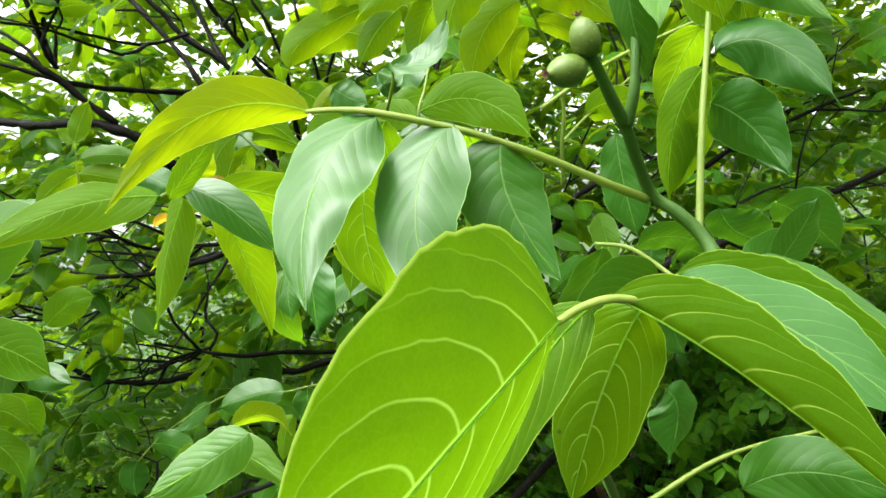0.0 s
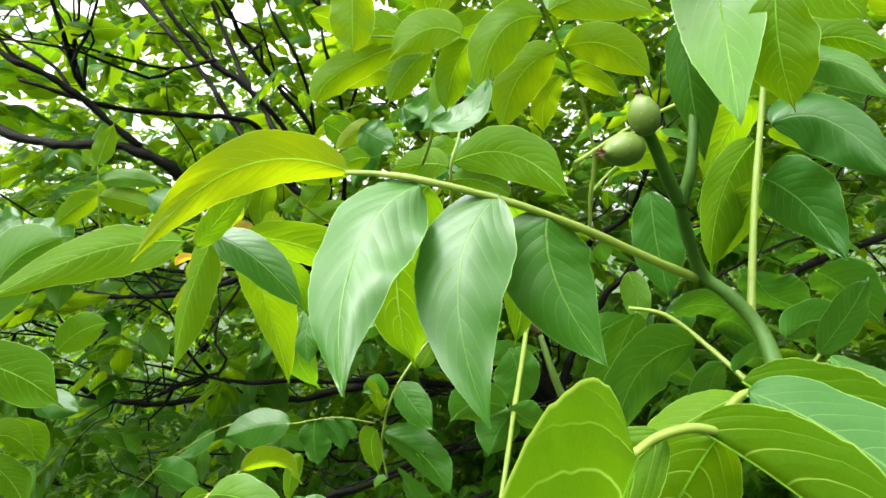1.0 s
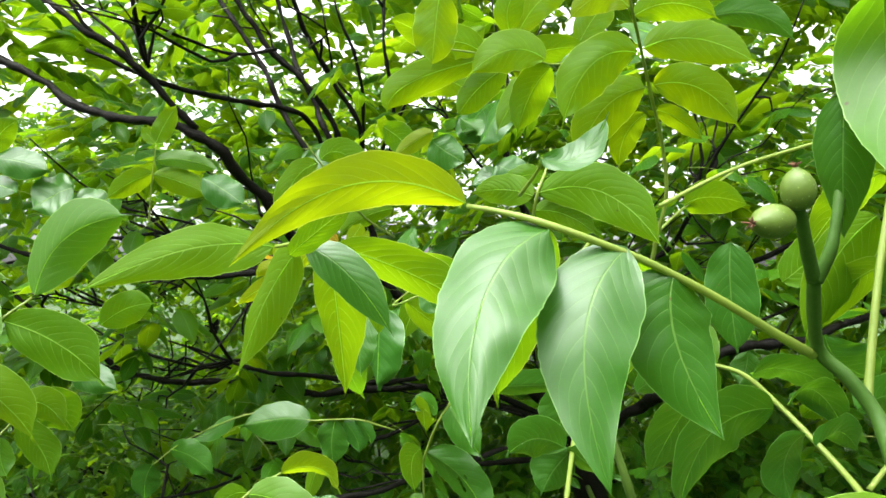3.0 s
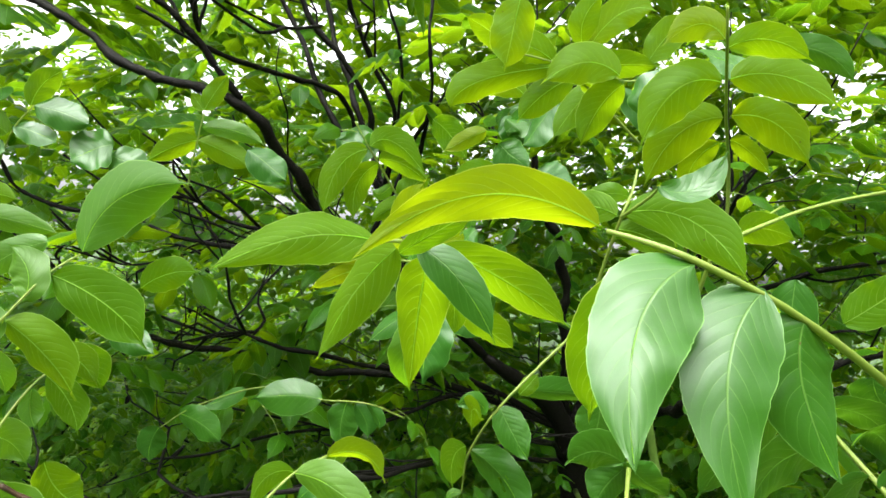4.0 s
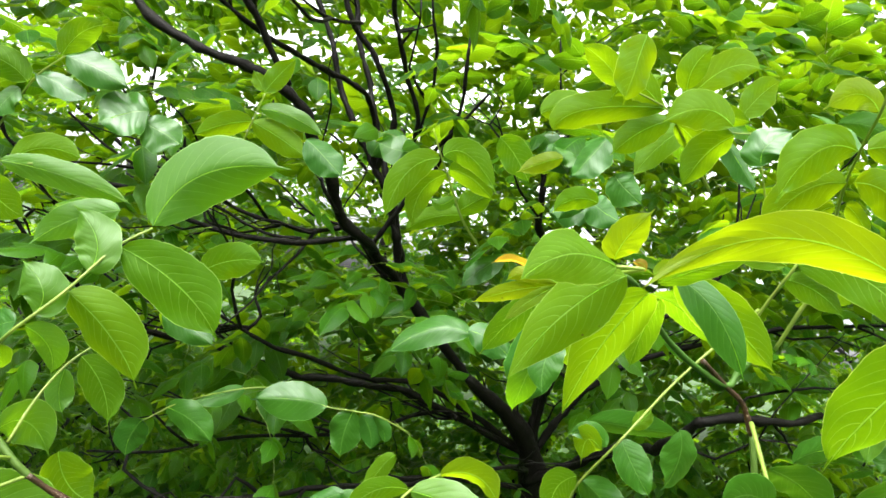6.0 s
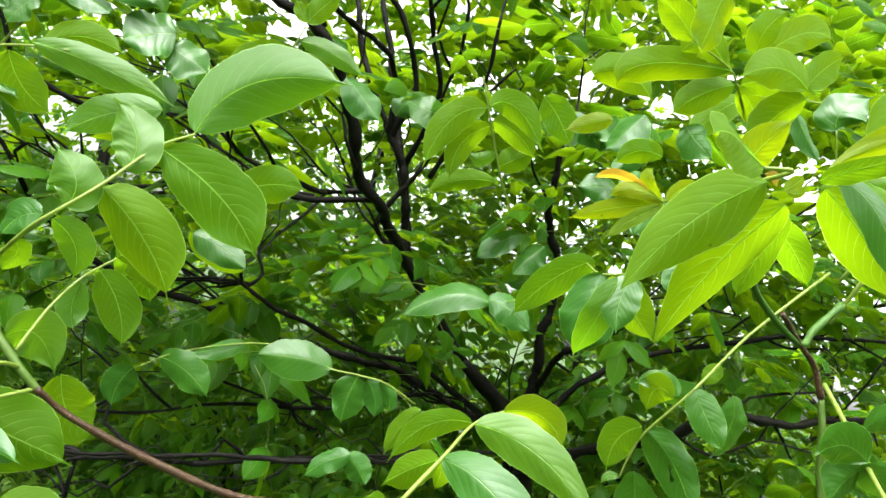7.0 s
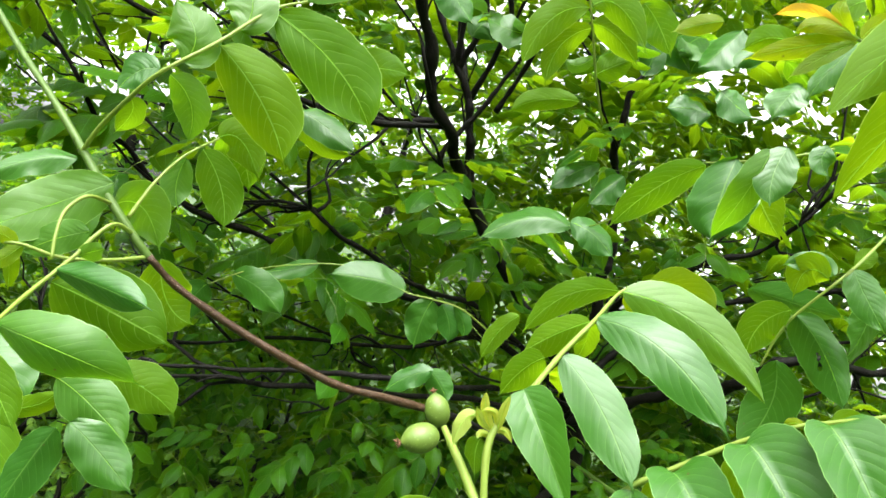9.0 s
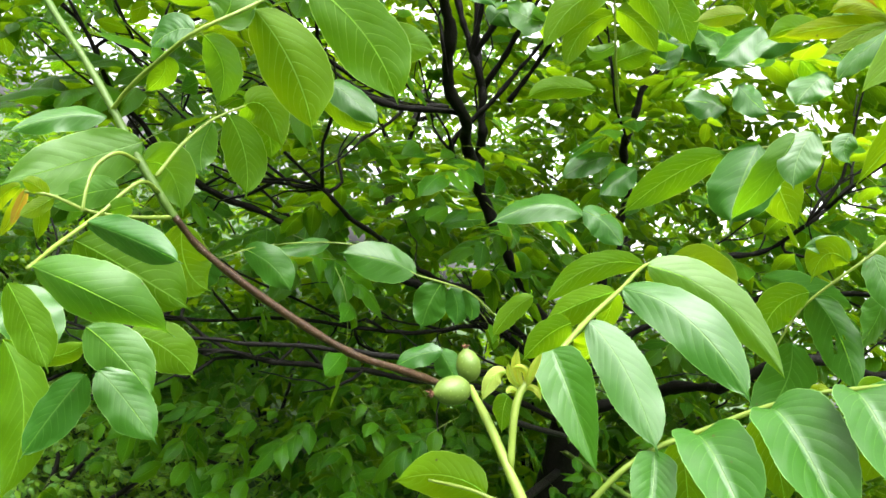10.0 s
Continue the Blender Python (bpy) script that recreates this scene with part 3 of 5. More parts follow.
leaflet(leaf, "under", (0.403, 0.345, 1.629), (0.374, 0.343, 1.618), (0.347, 0.341, 1.6), 0.023, (-0.24, -0.78, 0.58))

hanging_shoot = thing("walnut_branch", (0.346, 0.852, 1.53), "walnut shoot tip with a cluster of drooping leaflets", "branch", "walnut branches")
tube("bark_stem", hanging_shoot, BROWN, [(0.231, 0.819, 1.683), (0.278, 0.843, 1.657), (0.31, 0.854, 1.638), (0.33, 0.855, 1.602)], (0.0030, 0.0042), 10, knobs=0.30)
tube("stem", hanging_shoot, SHOOT, [(0.33, 0.855, 1.603), (0.346, 0.852, 1.53), (0.39, 0.9, 1.38), (0.46, 1.3, 1.08), (0.461, 2.44, 0.93)], (0.0034, 0.009), 10)
tube("stem", hanging_shoot, STEM, [(0.331, 0.861, 1.724), (0.297, 0.852, 1.681), (0.281, 0.845, 1.658), (0.228, 0.821, 1.672), (0.174, 0.792, 1.697), (0.122, 0.733, 1.725), (0.08, 0.673, 1.747), (0.047, 0.629, 1.751)], (0.0048, 0.0026), 10)
leaf = stalk(hanging_shoot, [(0.047, 0.629, 1.751), (0.042, 0.617, 1.749), (0.049, 0.566, 1.753), (0.028, 0.574, 1.751)], (0.0024, 0.0016))
leaflet(leaf, "under", (0.027, 0.571, 1.751), (-0.023, 0.527, 1.748), (-0.067, 0.457, 1.717), 0.048, (0.6, -0.64, 0.48), 0.3, point=1.1)
leaflet(leaf, "under", (0.042, 0.586, 1.746), (-0.001, 0.615, 1.697), (-0.034, 0.633, 1.629), 0.059, (-0.33, -0.93, -0.16), point=1.1)
leaflet(leaf, "under", (0.07, 0.599, 1.737), (0.056, 0.668, 1.675), (0.047, 0.725, 1.595), 0.057, (-0.1, -0.75, -0.65), point=1.1)
leaflet(leaf, "under", (0.083, 0.571, 1.75), (0.146, 0.594, 1.726), (0.207, 0.613, 1.689), 0.047, (0.12, -0.91, -0.39))
leaflet(leaf, "top", (0.068, 0.539, 1.75), (0.106, 0.534, 1.726), (0.141, 0.540, 1.676), 0.034, (-0.1, -0.85, 0.5), 0.1, wave=0.05, twist=0.1)
leaflet(leaf, "young", (0.07, 0.62, 1.757), (0.063, 0.614, 1.763), (0.052, 0.613, 1.761), 0.009, (0.35, -0.93, -0.07))
leaflet(leaf, "gold", (0.078, 0.621, 1.756), (0.088, 0.621, 1.766), (0.092, 0.621, 1.775), 0.014, (0.26, -0.95, -0.16))
leaflet(leaf, "gold", (0.081, 0.621, 1.756), (0.094, 0.622, 1.759), (0.098, 0.622, 1.77), 0.008, (0.19, -0.97, -0.16))
leaflet(leaf, "under", (0.089, 0.622, 1.735), (0.093, 0.662, 1.699), (0.094, 0.682, 1.66), 0.031, (-0.14, -0.77, -0.63))
leaflet(leaf, "under", (0.096, 0.677, 1.74), (0.149, 0.705, 1.733), (0.201, 0.735, 1.7), 0.035, (0.16, -0.74, -0.65))
leaflet(leaf, "gold", (0.041, 0.628, 1.762), (0.044, 0.616, 1.782), (0.061, 0.602, 1.814), 0.035, (-0.16, -0.91, -0.39))
leaflet(leaf, "under", (0.054, 0.539, 1.742), (0.084, 0.525, 1.762), (0.119, 0.511, 1.783), 0.022, (-0.09, -0.88, -0.46))
leaflet(leaf, "pale", (0.034, 0.836, 1.665), (0.02, 0.834, 1.611), (0.023, 0.898, 1.555), 0.043, (-0.09, -0.87, -0.48))
leaf = stalk(hanging_shoot, [(0.073, 0.726, 1.734), (0.033, 0.708, 1.735), (0.007, 0.694, 1.734), (-0.015, 0.69, 1.732)], (0.0016, 0.0010))
leaflet(leaf, "gold", (0.005, 0.689, 1.731), (-0.029, 0.69, 1.734), (-0.047, 0.702, 1.721), 0.018, (-0.22, -0.97, -0.13))
leaflet(leaf, "gold", (0.005, 0.689, 1.728), (-0.036, 0.702, 1.714), (-0.079, 0.715, 1.69), 0.020, (-0.2, -0.96, -0.2))
leaflet(leaf, "gold", (0.003, 0.689, 1.727), (-0.021, 0.692, 1.705), (-0.043, 0.694, 1.678), 0.014, (-0.05, -1, -0.05))
leaflet(leaf, "gold", (0.001, 0.689, 1.732), (-0.018, 0.689, 1.747), (-0.015, 0.688, 1.761), 0.014, (-0.54, -0.78, -0.32))
leaflet(leaf, "young", (-0.009, 0.69, 1.731), (-0.04, 0.7, 1.745), (-0.066, 0.712, 1.737), 0.014, (-0.3, -0.57, -0.76))
leaflet(leaf, "gold", (0.007, 0.689, 1.732), (0.019, 0.687, 1.75), (0.037, 0.686, 1.753), 0.017, (0.04, -0.99, -0.16))

brown_branch = thing("walnut_branch", (-0.039, 1.311, 1.213), "brown walnut branch that turns into a green leafy shoot", "branch", "walnut branches")
tube("bark_stem", brown_branch, BARK, [(0.18, 1.654, 1.12), (-0.037, 1.311, 1.17), (-0.14, 1.18, 1.205), (-0.206, 1.097, 1.222)], (0.0060, 0.0058), 10)
tube("bark_stem", brown_branch, BROWN, [(-0.206, 1.097, 1.222), (-0.278, 1.05, 1.228), (-0.352, 1.018, 1.231), (-0.462, 0.981, 1.259), (-0.558, 0.944, 1.295), (-0.601, 0.919, 1.325)], (0.0060, 0.0044), 12, knobs=0.30, label="reddish-brown bark with pale flecks")
tube("stem", brown_branch, SHOOT, [(-0.6, 0.921, 1.323), (-0.625, 0.914, 1.344), (-0.673, 0.919, 1.38), (-0.724, 0.934, 1.42), (-0.793, 0.96, 1.467), (-0.867, 0.991, 1.512), (-0.94, 1.021, 1.561), (-1.065, 1.062, 1.652)], (0.0056, 0.0040), 10)
leaf = stalk(brown_branch, [(-0.724, 0.934, 1.414), (-0.703, 0.912, 1.448), (-0.661, 0.872, 1.491), (-0.627, 0.849, 1.527), (-0.591, 0.874, 1.584), (-0.563, 0.919, 1.653), (-0.537, 0.956, 1.69)], (0.0030, 0.0016), "slender arching green leaf stalk")
leaflet(leaf, "pale", (-0.541, 0.966, 1.693), (-0.486, 0.964, 1.785), (-0.357, 0.946, 1.818), 0.098, (0.2, -0.9, -0.3), 0.3, wave=0.05, twist=0.2)
leaflet(leaf, "under", (-0.593, 0.884, 1.584), (-0.527, 0.894, 1.537), (-0.48, 0.905, 1.473), 0.079, (0.02, -0.99, -0.17))
leaflet(leaf, "under", (-0.56, 0.929, 1.654), (-0.467, 0.937, 1.615), (-0.404, 0.948, 1.554), 0.089, (0.11, -0.99, -0.01))
leaflet(leaf, "pale", (-0.627, 0.869, 1.53), (-0.601, 0.889, 1.506), (-0.601, 0.911, 1.464), 0.043, (0.46, -0.82, -0.35))
leaflet(leaf, "top", (-0.64, 0.869, 1.533), (-0.664, 0.871, 1.52), (-0.678, 0.873, 1.492), 0.044, (-0.28, -0.95, 0.17))
leaflet(leaf, "pale", (-0.618, 0.867, 1.548), (-0.615, 0.865, 1.583), (-0.654, 0.865, 1.615), 0.059, (0.44, -0.87, 0.21))
leaflet(leaf, "under", (-0.666, 0.882, 1.492), (-0.664, 0.893, 1.476), (-0.683, 0.906, 1.447), 0.029, (0.33, -0.79, -0.52))
leaflet(leaf, "pale", (-0.582, 0.902, 1.612), (-0.587, 0.91, 1.658), (-0.634, 0.92, 1.696), 0.061, (0.03, -0.97, 0.23))
leaflet(leaf, "top", (-0.514, 1.012, 1.561), (-0.474, 1.011, 1.556), (-0.421, 1.01, 1.532), 0.050, (0.1, -0.91, 0.41))
leaflet(leaf, "under", (-0.521, 1.022, 1.566), (-0.481, 1.042, 1.54), (-0.428, 1.04, 1.534), 0.042, (0.02, -0.89, -0.45))
leaf = stalk(brown_branch, [(-0.638, 0.918, 1.362), (-0.642, 0.966, 1.413), (-0.632, 1.003, 1.459), (-0.609, 1.03, 1.495)], (0.0024, 0.0014))
leaflet(leaf, "pale", (-0.632, 1.003, 1.454), (-0.633, 1.006, 1.415), (-0.62, 1.007, 1.386), 0.039, (0.35, -0.94, 0.02))
leaflet(leaf, "under", (-0.622, 1.022, 1.473), (-0.584, 1.033, 1.43), (-0.563, 1.035, 1.375), 0.056, (0.26, -0.97, 0.03))
leaflet(leaf, "under", (-0.609, 1.03, 1.497), (-0.581, 1.039, 1.502), (-0.544, 1.049, 1.457), 0.055, (0.24, -0.97, -0.08))
leaflet(leaf, "under", (-0.615, 1.04, 1.5), (-0.584, 1.07, 1.484), (-0.563, 1.091, 1.438), 0.073, (0.47, -0.83, -0.29))
leaf = stalk(brown_branch, [(-0.66, 0.914, 1.37), (-0.67, 0.879, 1.372), (-0.678, 0.861, 1.351), (-0.669, 0.842, 1.326), (-0.659, 0.832, 1.301)], (0.0024, 0.0018))
leaf = stalk(brown_branch, [(-0.625, 0.914, 1.345), (-0.632, 0.879, 1.352), (-0.639, 0.86, 1.334), (-0.644, 0.841, 1.307), (-0.643, 0.783, 1.27), (-0.623, 0.713, 1.252)], (0.0026, 0.0020))
leaflet(leaf, "pale", (-0.621, 0.713, 1.255), (-0.544, 0.679, 1.259), (-0.492, 0.733, 1.237), 0.052, (0.16, -0.98, 0.07), 0.5, twist=0.4)
leaflet(leaf, "top", (-0.647, 0.822, 1.293), (-0.583, 0.789, 1.298), (-0.52, 0.77, 1.295), 0.037, (-0.38, -0.92, 0.02), 0.5, twist=-0.3)
leaflet(leaf, "pale", (-0.59, 0.785, 1.203), (-0.547, 0.784, 1.187), (-0.502, 0.783, 1.16), 0.050, (0.1, -0.96, 0.24))
leaflet(leaf, "top", (-0.556, 0.765, 1.175), (-0.517, 0.764, 1.155), (-0.479, 0.764, 1.129), 0.042, (0.32, -0.77, 0.55))
leaflet(leaf, "top", (-0.557, 0.745, 1.174), (-0.568, 0.737, 1.134), (-0.577, 0.73, 1.087), 0.041, (0.07, -0.99, 0.15))
leaflet(leaf, "under", (-0.617, 0.683, 1.242), (-0.587, 0.684, 1.214), (-0.56, 0.684, 1.185), 0.032, (0.27, -0.93, 0.26))
leaf = stalk(brown_branch, [(-0.601, 0.921, 1.324), (-0.627, 0.881, 1.311), (-0.661, 0.852, 1.302), (-0.694, 0.834, 1.305), (-0.717, 0.825, 1.3)], (0.0026, 0.0018))
leaflet(leaf, "gold", (-0.699, 0.834, 1.303), (-0.708, 0.824, 1.31), (-0.72, 0.815, 1.31), 0.017, (0.71, -0.71, 0.05))
leaflet(leaf, "gold", (-0.693, 0.834, 1.304), (-0.7, 0.825, 1.288), (-0.709, 0.816, 1.275), 0.017, (0.54, -0.82, 0.21))
leaflet(leaf, "pale", (-0.644, 0.851, 1.31), (-0.626, 0.84, 1.32), (-0.609, 0.829, 1.329), 0.021, (-0.35, -0.86, -0.38))
leaflet(leaf, "pale", (-0.668, 0.918, 1.394), (-0.719, 0.893, 1.343), (-0.778, 0.869, 1.287), 0.070, (0.24, -0.95, 0.19))
leaflet(leaf, "top", (-0.726, 0.935, 1.406), (-0.769, 0.923, 1.389), (-0.815, 0.907, 1.343), 0.040, (-0.05, -0.88, 0.46))
leaflet(leaf, "pale", (-0.656, 0.881, 1.335), (-0.689, 0.883, 1.315), (-0.725, 0.886, 1.285), 0.038, (0.07, -0.97, -0.21))
leaflet(leaf, "pale", (-0.668, 0.939, 1.369), (-0.65, 0.978, 1.373), (-0.62, 1, 1.323), 0.065, (0.68, -0.7, -0.22))
leaflet(leaf, "under", (-0.733, 0.989, 1.246), (-0.657, 1.007, 1.231), (-0.567, 1.024, 1.207), 0.105, (0.21, -0.98, 0.04))
leaflet(leaf, "under", (-0.607, 0.937, 1.173), (-0.559, 0.946, 1.168), (-0.516, 0.955, 1.143), 0.057, (0.2, -0.98, 0.03))
leaflet(leaf, "under", (-0.64, 1.062, 1.31), (-0.617, 1.084, 1.25), (-0.577, 1.103, 1.229), 0.073, (0.49, -0.87, -0.06))
leaflet(leaf, "under", (-0.661, 0.811, 1.143), (-0.614, 0.808, 1.161), (-0.594, 0.806, 1.186), 0.022, (-0.09, -1, 0.02))
leaflet(leaf, "lime", (-0.656, 0.78, 1.166), (-0.600, 0.76, 1.111), (-0.585, 0.742, 1.038), 0.042, (0.4, -0.9, 0.1), 0.3)
leaflet(leaf, "top", (-0.71, 0.842, 1.189), (-0.665, 0.83, 1.18), (-0.629, 0.82, 1.141), 0.058, (0.2, -0.86, 0.45), 0.2)
leaflet(leaf, "gold", (-0.744, 0.86, 1.3), (-0.765, 0.87, 1.278), (-0.77, 0.875, 1.24), 0.016, (0.5, -0.85, 0.1))
leaflet(leaf, "gold", (-0.735, 0.85, 1.3), (-0.74, 0.86, 1.27), (-0.748, 0.865, 1.235), 0.013, (0.6, -0.78, 0.1))
leaflet(leaf, "young", (-0.725, 0.84, 1.302), (-0.728, 0.845, 1.28), (-0.732, 0.85, 1.255), 0.010, (0.6, -0.78, 0.1))
leaflet(leaf, "lime", (-0.71, 0.835, 1.303), (-0.702, 0.84, 1.28), (-0.700, 0.85, 1.25), 0.018, (0.3, -0.94, 0.1))

arching_shoot = thing("walnut_branch", (-0.155, 0.597, 1.21), "walnut shoot with two small green fruits and arching leaves", "branch", "walnut branches")
tube("stem", arching_shoot, STALK, [(-0.155, 0.597, 1.21), (-0.178, 0.617, 1.24), (-0.193, 0.632, 1.256), (-0.208, 0.657, 1.272), (-0.221, 0.687, 1.284), (-0.23, 0.707, 1.292)], (0.0048, 0.0028), 10)
walnut(arching_shoot, (-0.247, 0.649, 1.316), (-0.008, -0, 0.014), 0.0255, 0.0200)
walnut(arching_shoot, (-0.254, 0.632, 1.296), (-0.02, -0.009, -0.009), 0.0295, 0.0225)
leaflet(arching_shoot, "bract", (-0.215, 0.656, 1.32), (-0.225, 0.651, 1.314), (-0.227, 0.647, 1.291), 0.014, (-0.3, -0.9, 0.3), fold=(0.3, 0.3))
leaflet(arching_shoot, "bract", (-0.197, 0.652, 1.312), (-0.211, 0.645, 1.327), (-0.217, 0.64, 1.345), 0.008, (-0.2, -0.95, 0.24), fold=(0.4, 0.4))
leaflet(arching_shoot, "bract", (-0.197, 0.652, 1.312), (-0.199, 0.644, 1.331), (-0.198, 0.639, 1.348), 0.007, (-0.2, -0.95, 0.24), fold=(0.4, 0.4))
leaflet(arching_shoot, "bract", (-0.199, 0.652, 1.315), (-0.212, 0.646, 1.32), (-0.22, 0.64, 1.331), 0.007, (-0.2, -0.95, 0.24), fold=(0.4, 0.4))
leaflet(arching_shoot, "bract", (-0.199, 0.652, 1.313), (-0.192, 0.645, 1.318), (-0.185, 0.64, 1.31), 0.006, (-0.2, -0.95, 0.24), fold=(0.4, 0.4))
leaflet(arching_shoot, "bract", (-0.198, 0.652, 1.316), (-0.205, 0.645, 1.329), (-0.217, 0.64, 1.327), 0.006, (-0.2, -0.95, 0.24), fold=(0.4, 0.4))
leaflet(arching_shoot, "bract", (-0.199, 0.652, 1.308), (-0.209, 0.646, 1.311), (-0.212, 0.641, 1.306), 0.006, (-0.2, -0.95, 0.24), fold=(0.4, 0.4))
leaflet(arching_shoot, "under", (-0.207, 0.656, 1.304), (-0.207, 0.656, 1.292), (-0.201, 0.657, 1.273), 0.020, (-0.4, -0.9, -0.1))
leaf = stalk(arching_shoot, [(-0.191, 0.632, 1.254), (-0.201, 0.649, 1.309), (-0.18, 0.668, 1.345), (-0.154, 0.705, 1.384), (-0.123, 0.742, 1.424), (-0.094, 0.784, 1.459), (-0.061, 0.808, 1.478)], (0.0032, 0.0014), "thick pale arching leaf stalk")
leaflet(leaf, "top", (-0.184, 0.668, 1.35), (-0.165, 0.645, 1.324), (-0.132, 0.624, 1.279), 0.048, (-0.1, -0.85, 0.5), 0.05, twist=0.1, wave=0.06, point=1.0, fold=(-0.8, -0.2))
leaflet(leaf, "top", (-0.153, 0.705, 1.384), (-0.114, 0.675, 1.352), (-0.082, 0.641, 1.302), 0.044, (-0.39, -0.76, 0.51), 0.1, twist=0.1, wave=0.06, point=0.62, fold=(0.05, 0.05))
leaflet(leaf, "top", (-0.123, 0.742, 1.424), (-0.07, 0.695, 1.415), (-0.011, 0.66, 1.363), 0.051, (-0.35, -0.82, 0.45), 0.12, wave=0.08, twist=0.1, point=0.6, fold=(0.02, 0.2))
leaflet(leaf, "pale", (-0.093, 0.784, 1.459), (-0.019, 0.756, 1.45), (0.047, 0.727, 1.4), 0.051, (-0.35, -0.94, 0.07), 0.15, point=1.1, fold=(0.25, 0.1))
leaflet(leaf, "gold", (-0.061, 0.808, 1.478), (-0.016, 0.814, 1.484), (0.017, 0.804, 1.456), 0.040, (-0.19, -0.83, -0.52))
leaflet(leaf, "gold", (-0.086, 0.798, 1.456), (-0.047, 0.797, 1.442), (-0.004, 0.796, 1.427), 0.028, (-0.19, -0.85, -0.48))
leaflet(leaf, "under", (-0.095, 0.789, 1.459), (-0.14, 0.812, 1.437), (-0.168, 0.836, 1.38), 0.030, (-0.5, -0.87, -0.06))
leaflet(leaf, "under", (-0.124, 0.752, 1.42), (-0.15, 0.775, 1.394), (-0.17, 0.797, 1.365), 0.036, (-0.66, -0.75, -0.06))
leaflet(leaf, "under", (-0.124, 0.762, 1.42), (-0.113, 0.783, 1.401), (-0.112, 0.804, 1.374), 0.023, (-0.25, -0.68, -0.69))
leaflet(leaf, "under", (-0.164, 0.716, 1.376), (-0.176, 0.738, 1.355), (-0.184, 0.76, 1.323), 0.031, (-0.62, -0.71, -0.35))
leaflet(leaf, "under", (-0.145, 0.715, 1.375), (-0.131, 0.735, 1.361), (-0.131, 0.756, 1.345), 0.037, (-0.14, -0.55, -0.82))
leaflet(leaf, "under", (-0.182, 0.679, 1.338), (-0.168, 0.699, 1.318), (-0.151, 0.71, 1.298), 0.018, (0.18, -0.84, -0.51))
leaf = stalk(arching_shoot, [(-0.125, 0.663, 1.214), (-0.1, 0.659, 1.276), (-0.076, 0.661, 1.307), (-0.053, 0.653, 1.331), (-0.026, 0.635, 1.364), (-0.003, 0.613, 1.391), (0.014, 0.596, 1.405), (0.031, 0.574, 1.42), (0.05, 0.552, 1.436)], (0.0024, 0.0016), "pale green leaf stalk that runs nearly level")
leaflet(leaf, "top", (-0.081, 0.653, 1.304), (-0.084, 0.63, 1.282), (-0.086, 0.608, 1.251), 0.038, (-0.15, -0.85, 0.5), 0.05, twist=0.0, wave=0.05, fold=(-0.8, -0.2))
leaflet(leaf, "under", (-0.06, 0.659, 1.318), (-0.046, 0.658, 1.291), (-0.029, 0.651, 1.247), 0.036, (-0.5, -0.84, -0.2), 0.1)
leaflet(leaf, "top", (-0.06, 0.641, 1.329), (-0.055, 0.611, 1.32), (-0.032, 0.565, 1.277), 0.060, (-0.1, -0.85, 0.5), 0.05, twist=0.0, wave=0.05, fold=(-0.85, -0.2))
leaflet(leaf, "under", (-0.018, 0.641, 1.361), (0.002, 0.638, 1.339), (0.023, 0.632, 1.3), 0.040, (-0.5, -0.84, -0.2), 0.1)
leaflet(leaf, "top", (-0.021, 0.624, 1.37), (-0.011, 0.594, 1.355), (0.015, 0.547, 1.301), 0.066, (-0.1, -0.85, 0.5), 0.05, twist=0.0, wave=0.05, fold=(-0.85, -0.2))
leaflet(leaf, "top", (0.014, 0.595, 1.404), (0.02, 0.568, 1.385), (0.042, 0.534, 1.335), 0.060, (-0.1, -0.85, 0.5), 0.05, twist=0.0, wave=0.05, fold=(-0.85, -0.2))
leaflet(leaf, "gold", (-0.004, 0.612, 1.392), (-0.001, 0.609, 1.397), (0.006, 0.605, 1.397), 0.008, (-0.2, -0.95, 0.2))
leaflet(leaf, "under", (0.019, 0.598, 1.403), (0.04, 0.606, 1.40), (0.075, 0.612, 1.375), 0.034, (-0.1, -0.9, -0.4))
leaflet(leaf, "lime", (-0.195, 0.659, 1.224), (-0.231, 0.68, 1.22), (-0.266, 0.703, 1.191), 0.038, (-0.57, -0.81, 0.13))
leaf = stalk(arching_shoot, [(-0.175, 0.627, 1.237), (-0.188, 0.648, 1.226), (-0.21, 0.659, 1.223), (-0.239, 0.681, 1.212)], (0.0020, 0.0012))

tube("bark_stem", fruit_shoot, BROWN, [(0.461, 0.422, 1.566), (0.495, 0.40, 1.53), (0.56, 0.38, 1.46), (0.66, 0.46, 1.30), (0.70, 0.9, 0.82), (0.56, 1.8, 0.6), (0.52, 2.52, 0.62)], (0.0054, 0.016), 10)
tube("bark_stem", near_shoot, BARK, [(0.536, 0.456, 1.381), (0.58, 0.50, 1.2), (0.60, 0.9, 0.76), (0.54, 1.5, 0.62)], (0.0032, 0.01), 10)
tube("bark_stem", arching_shoot, BARK, [(-0.155, 0.597, 1.21), (-0.125, 0.717, 1.11), (-0.05, 1.3, 0.9), (0.461, 2.44, 0.851)], (0.0052, 0.014), 10)

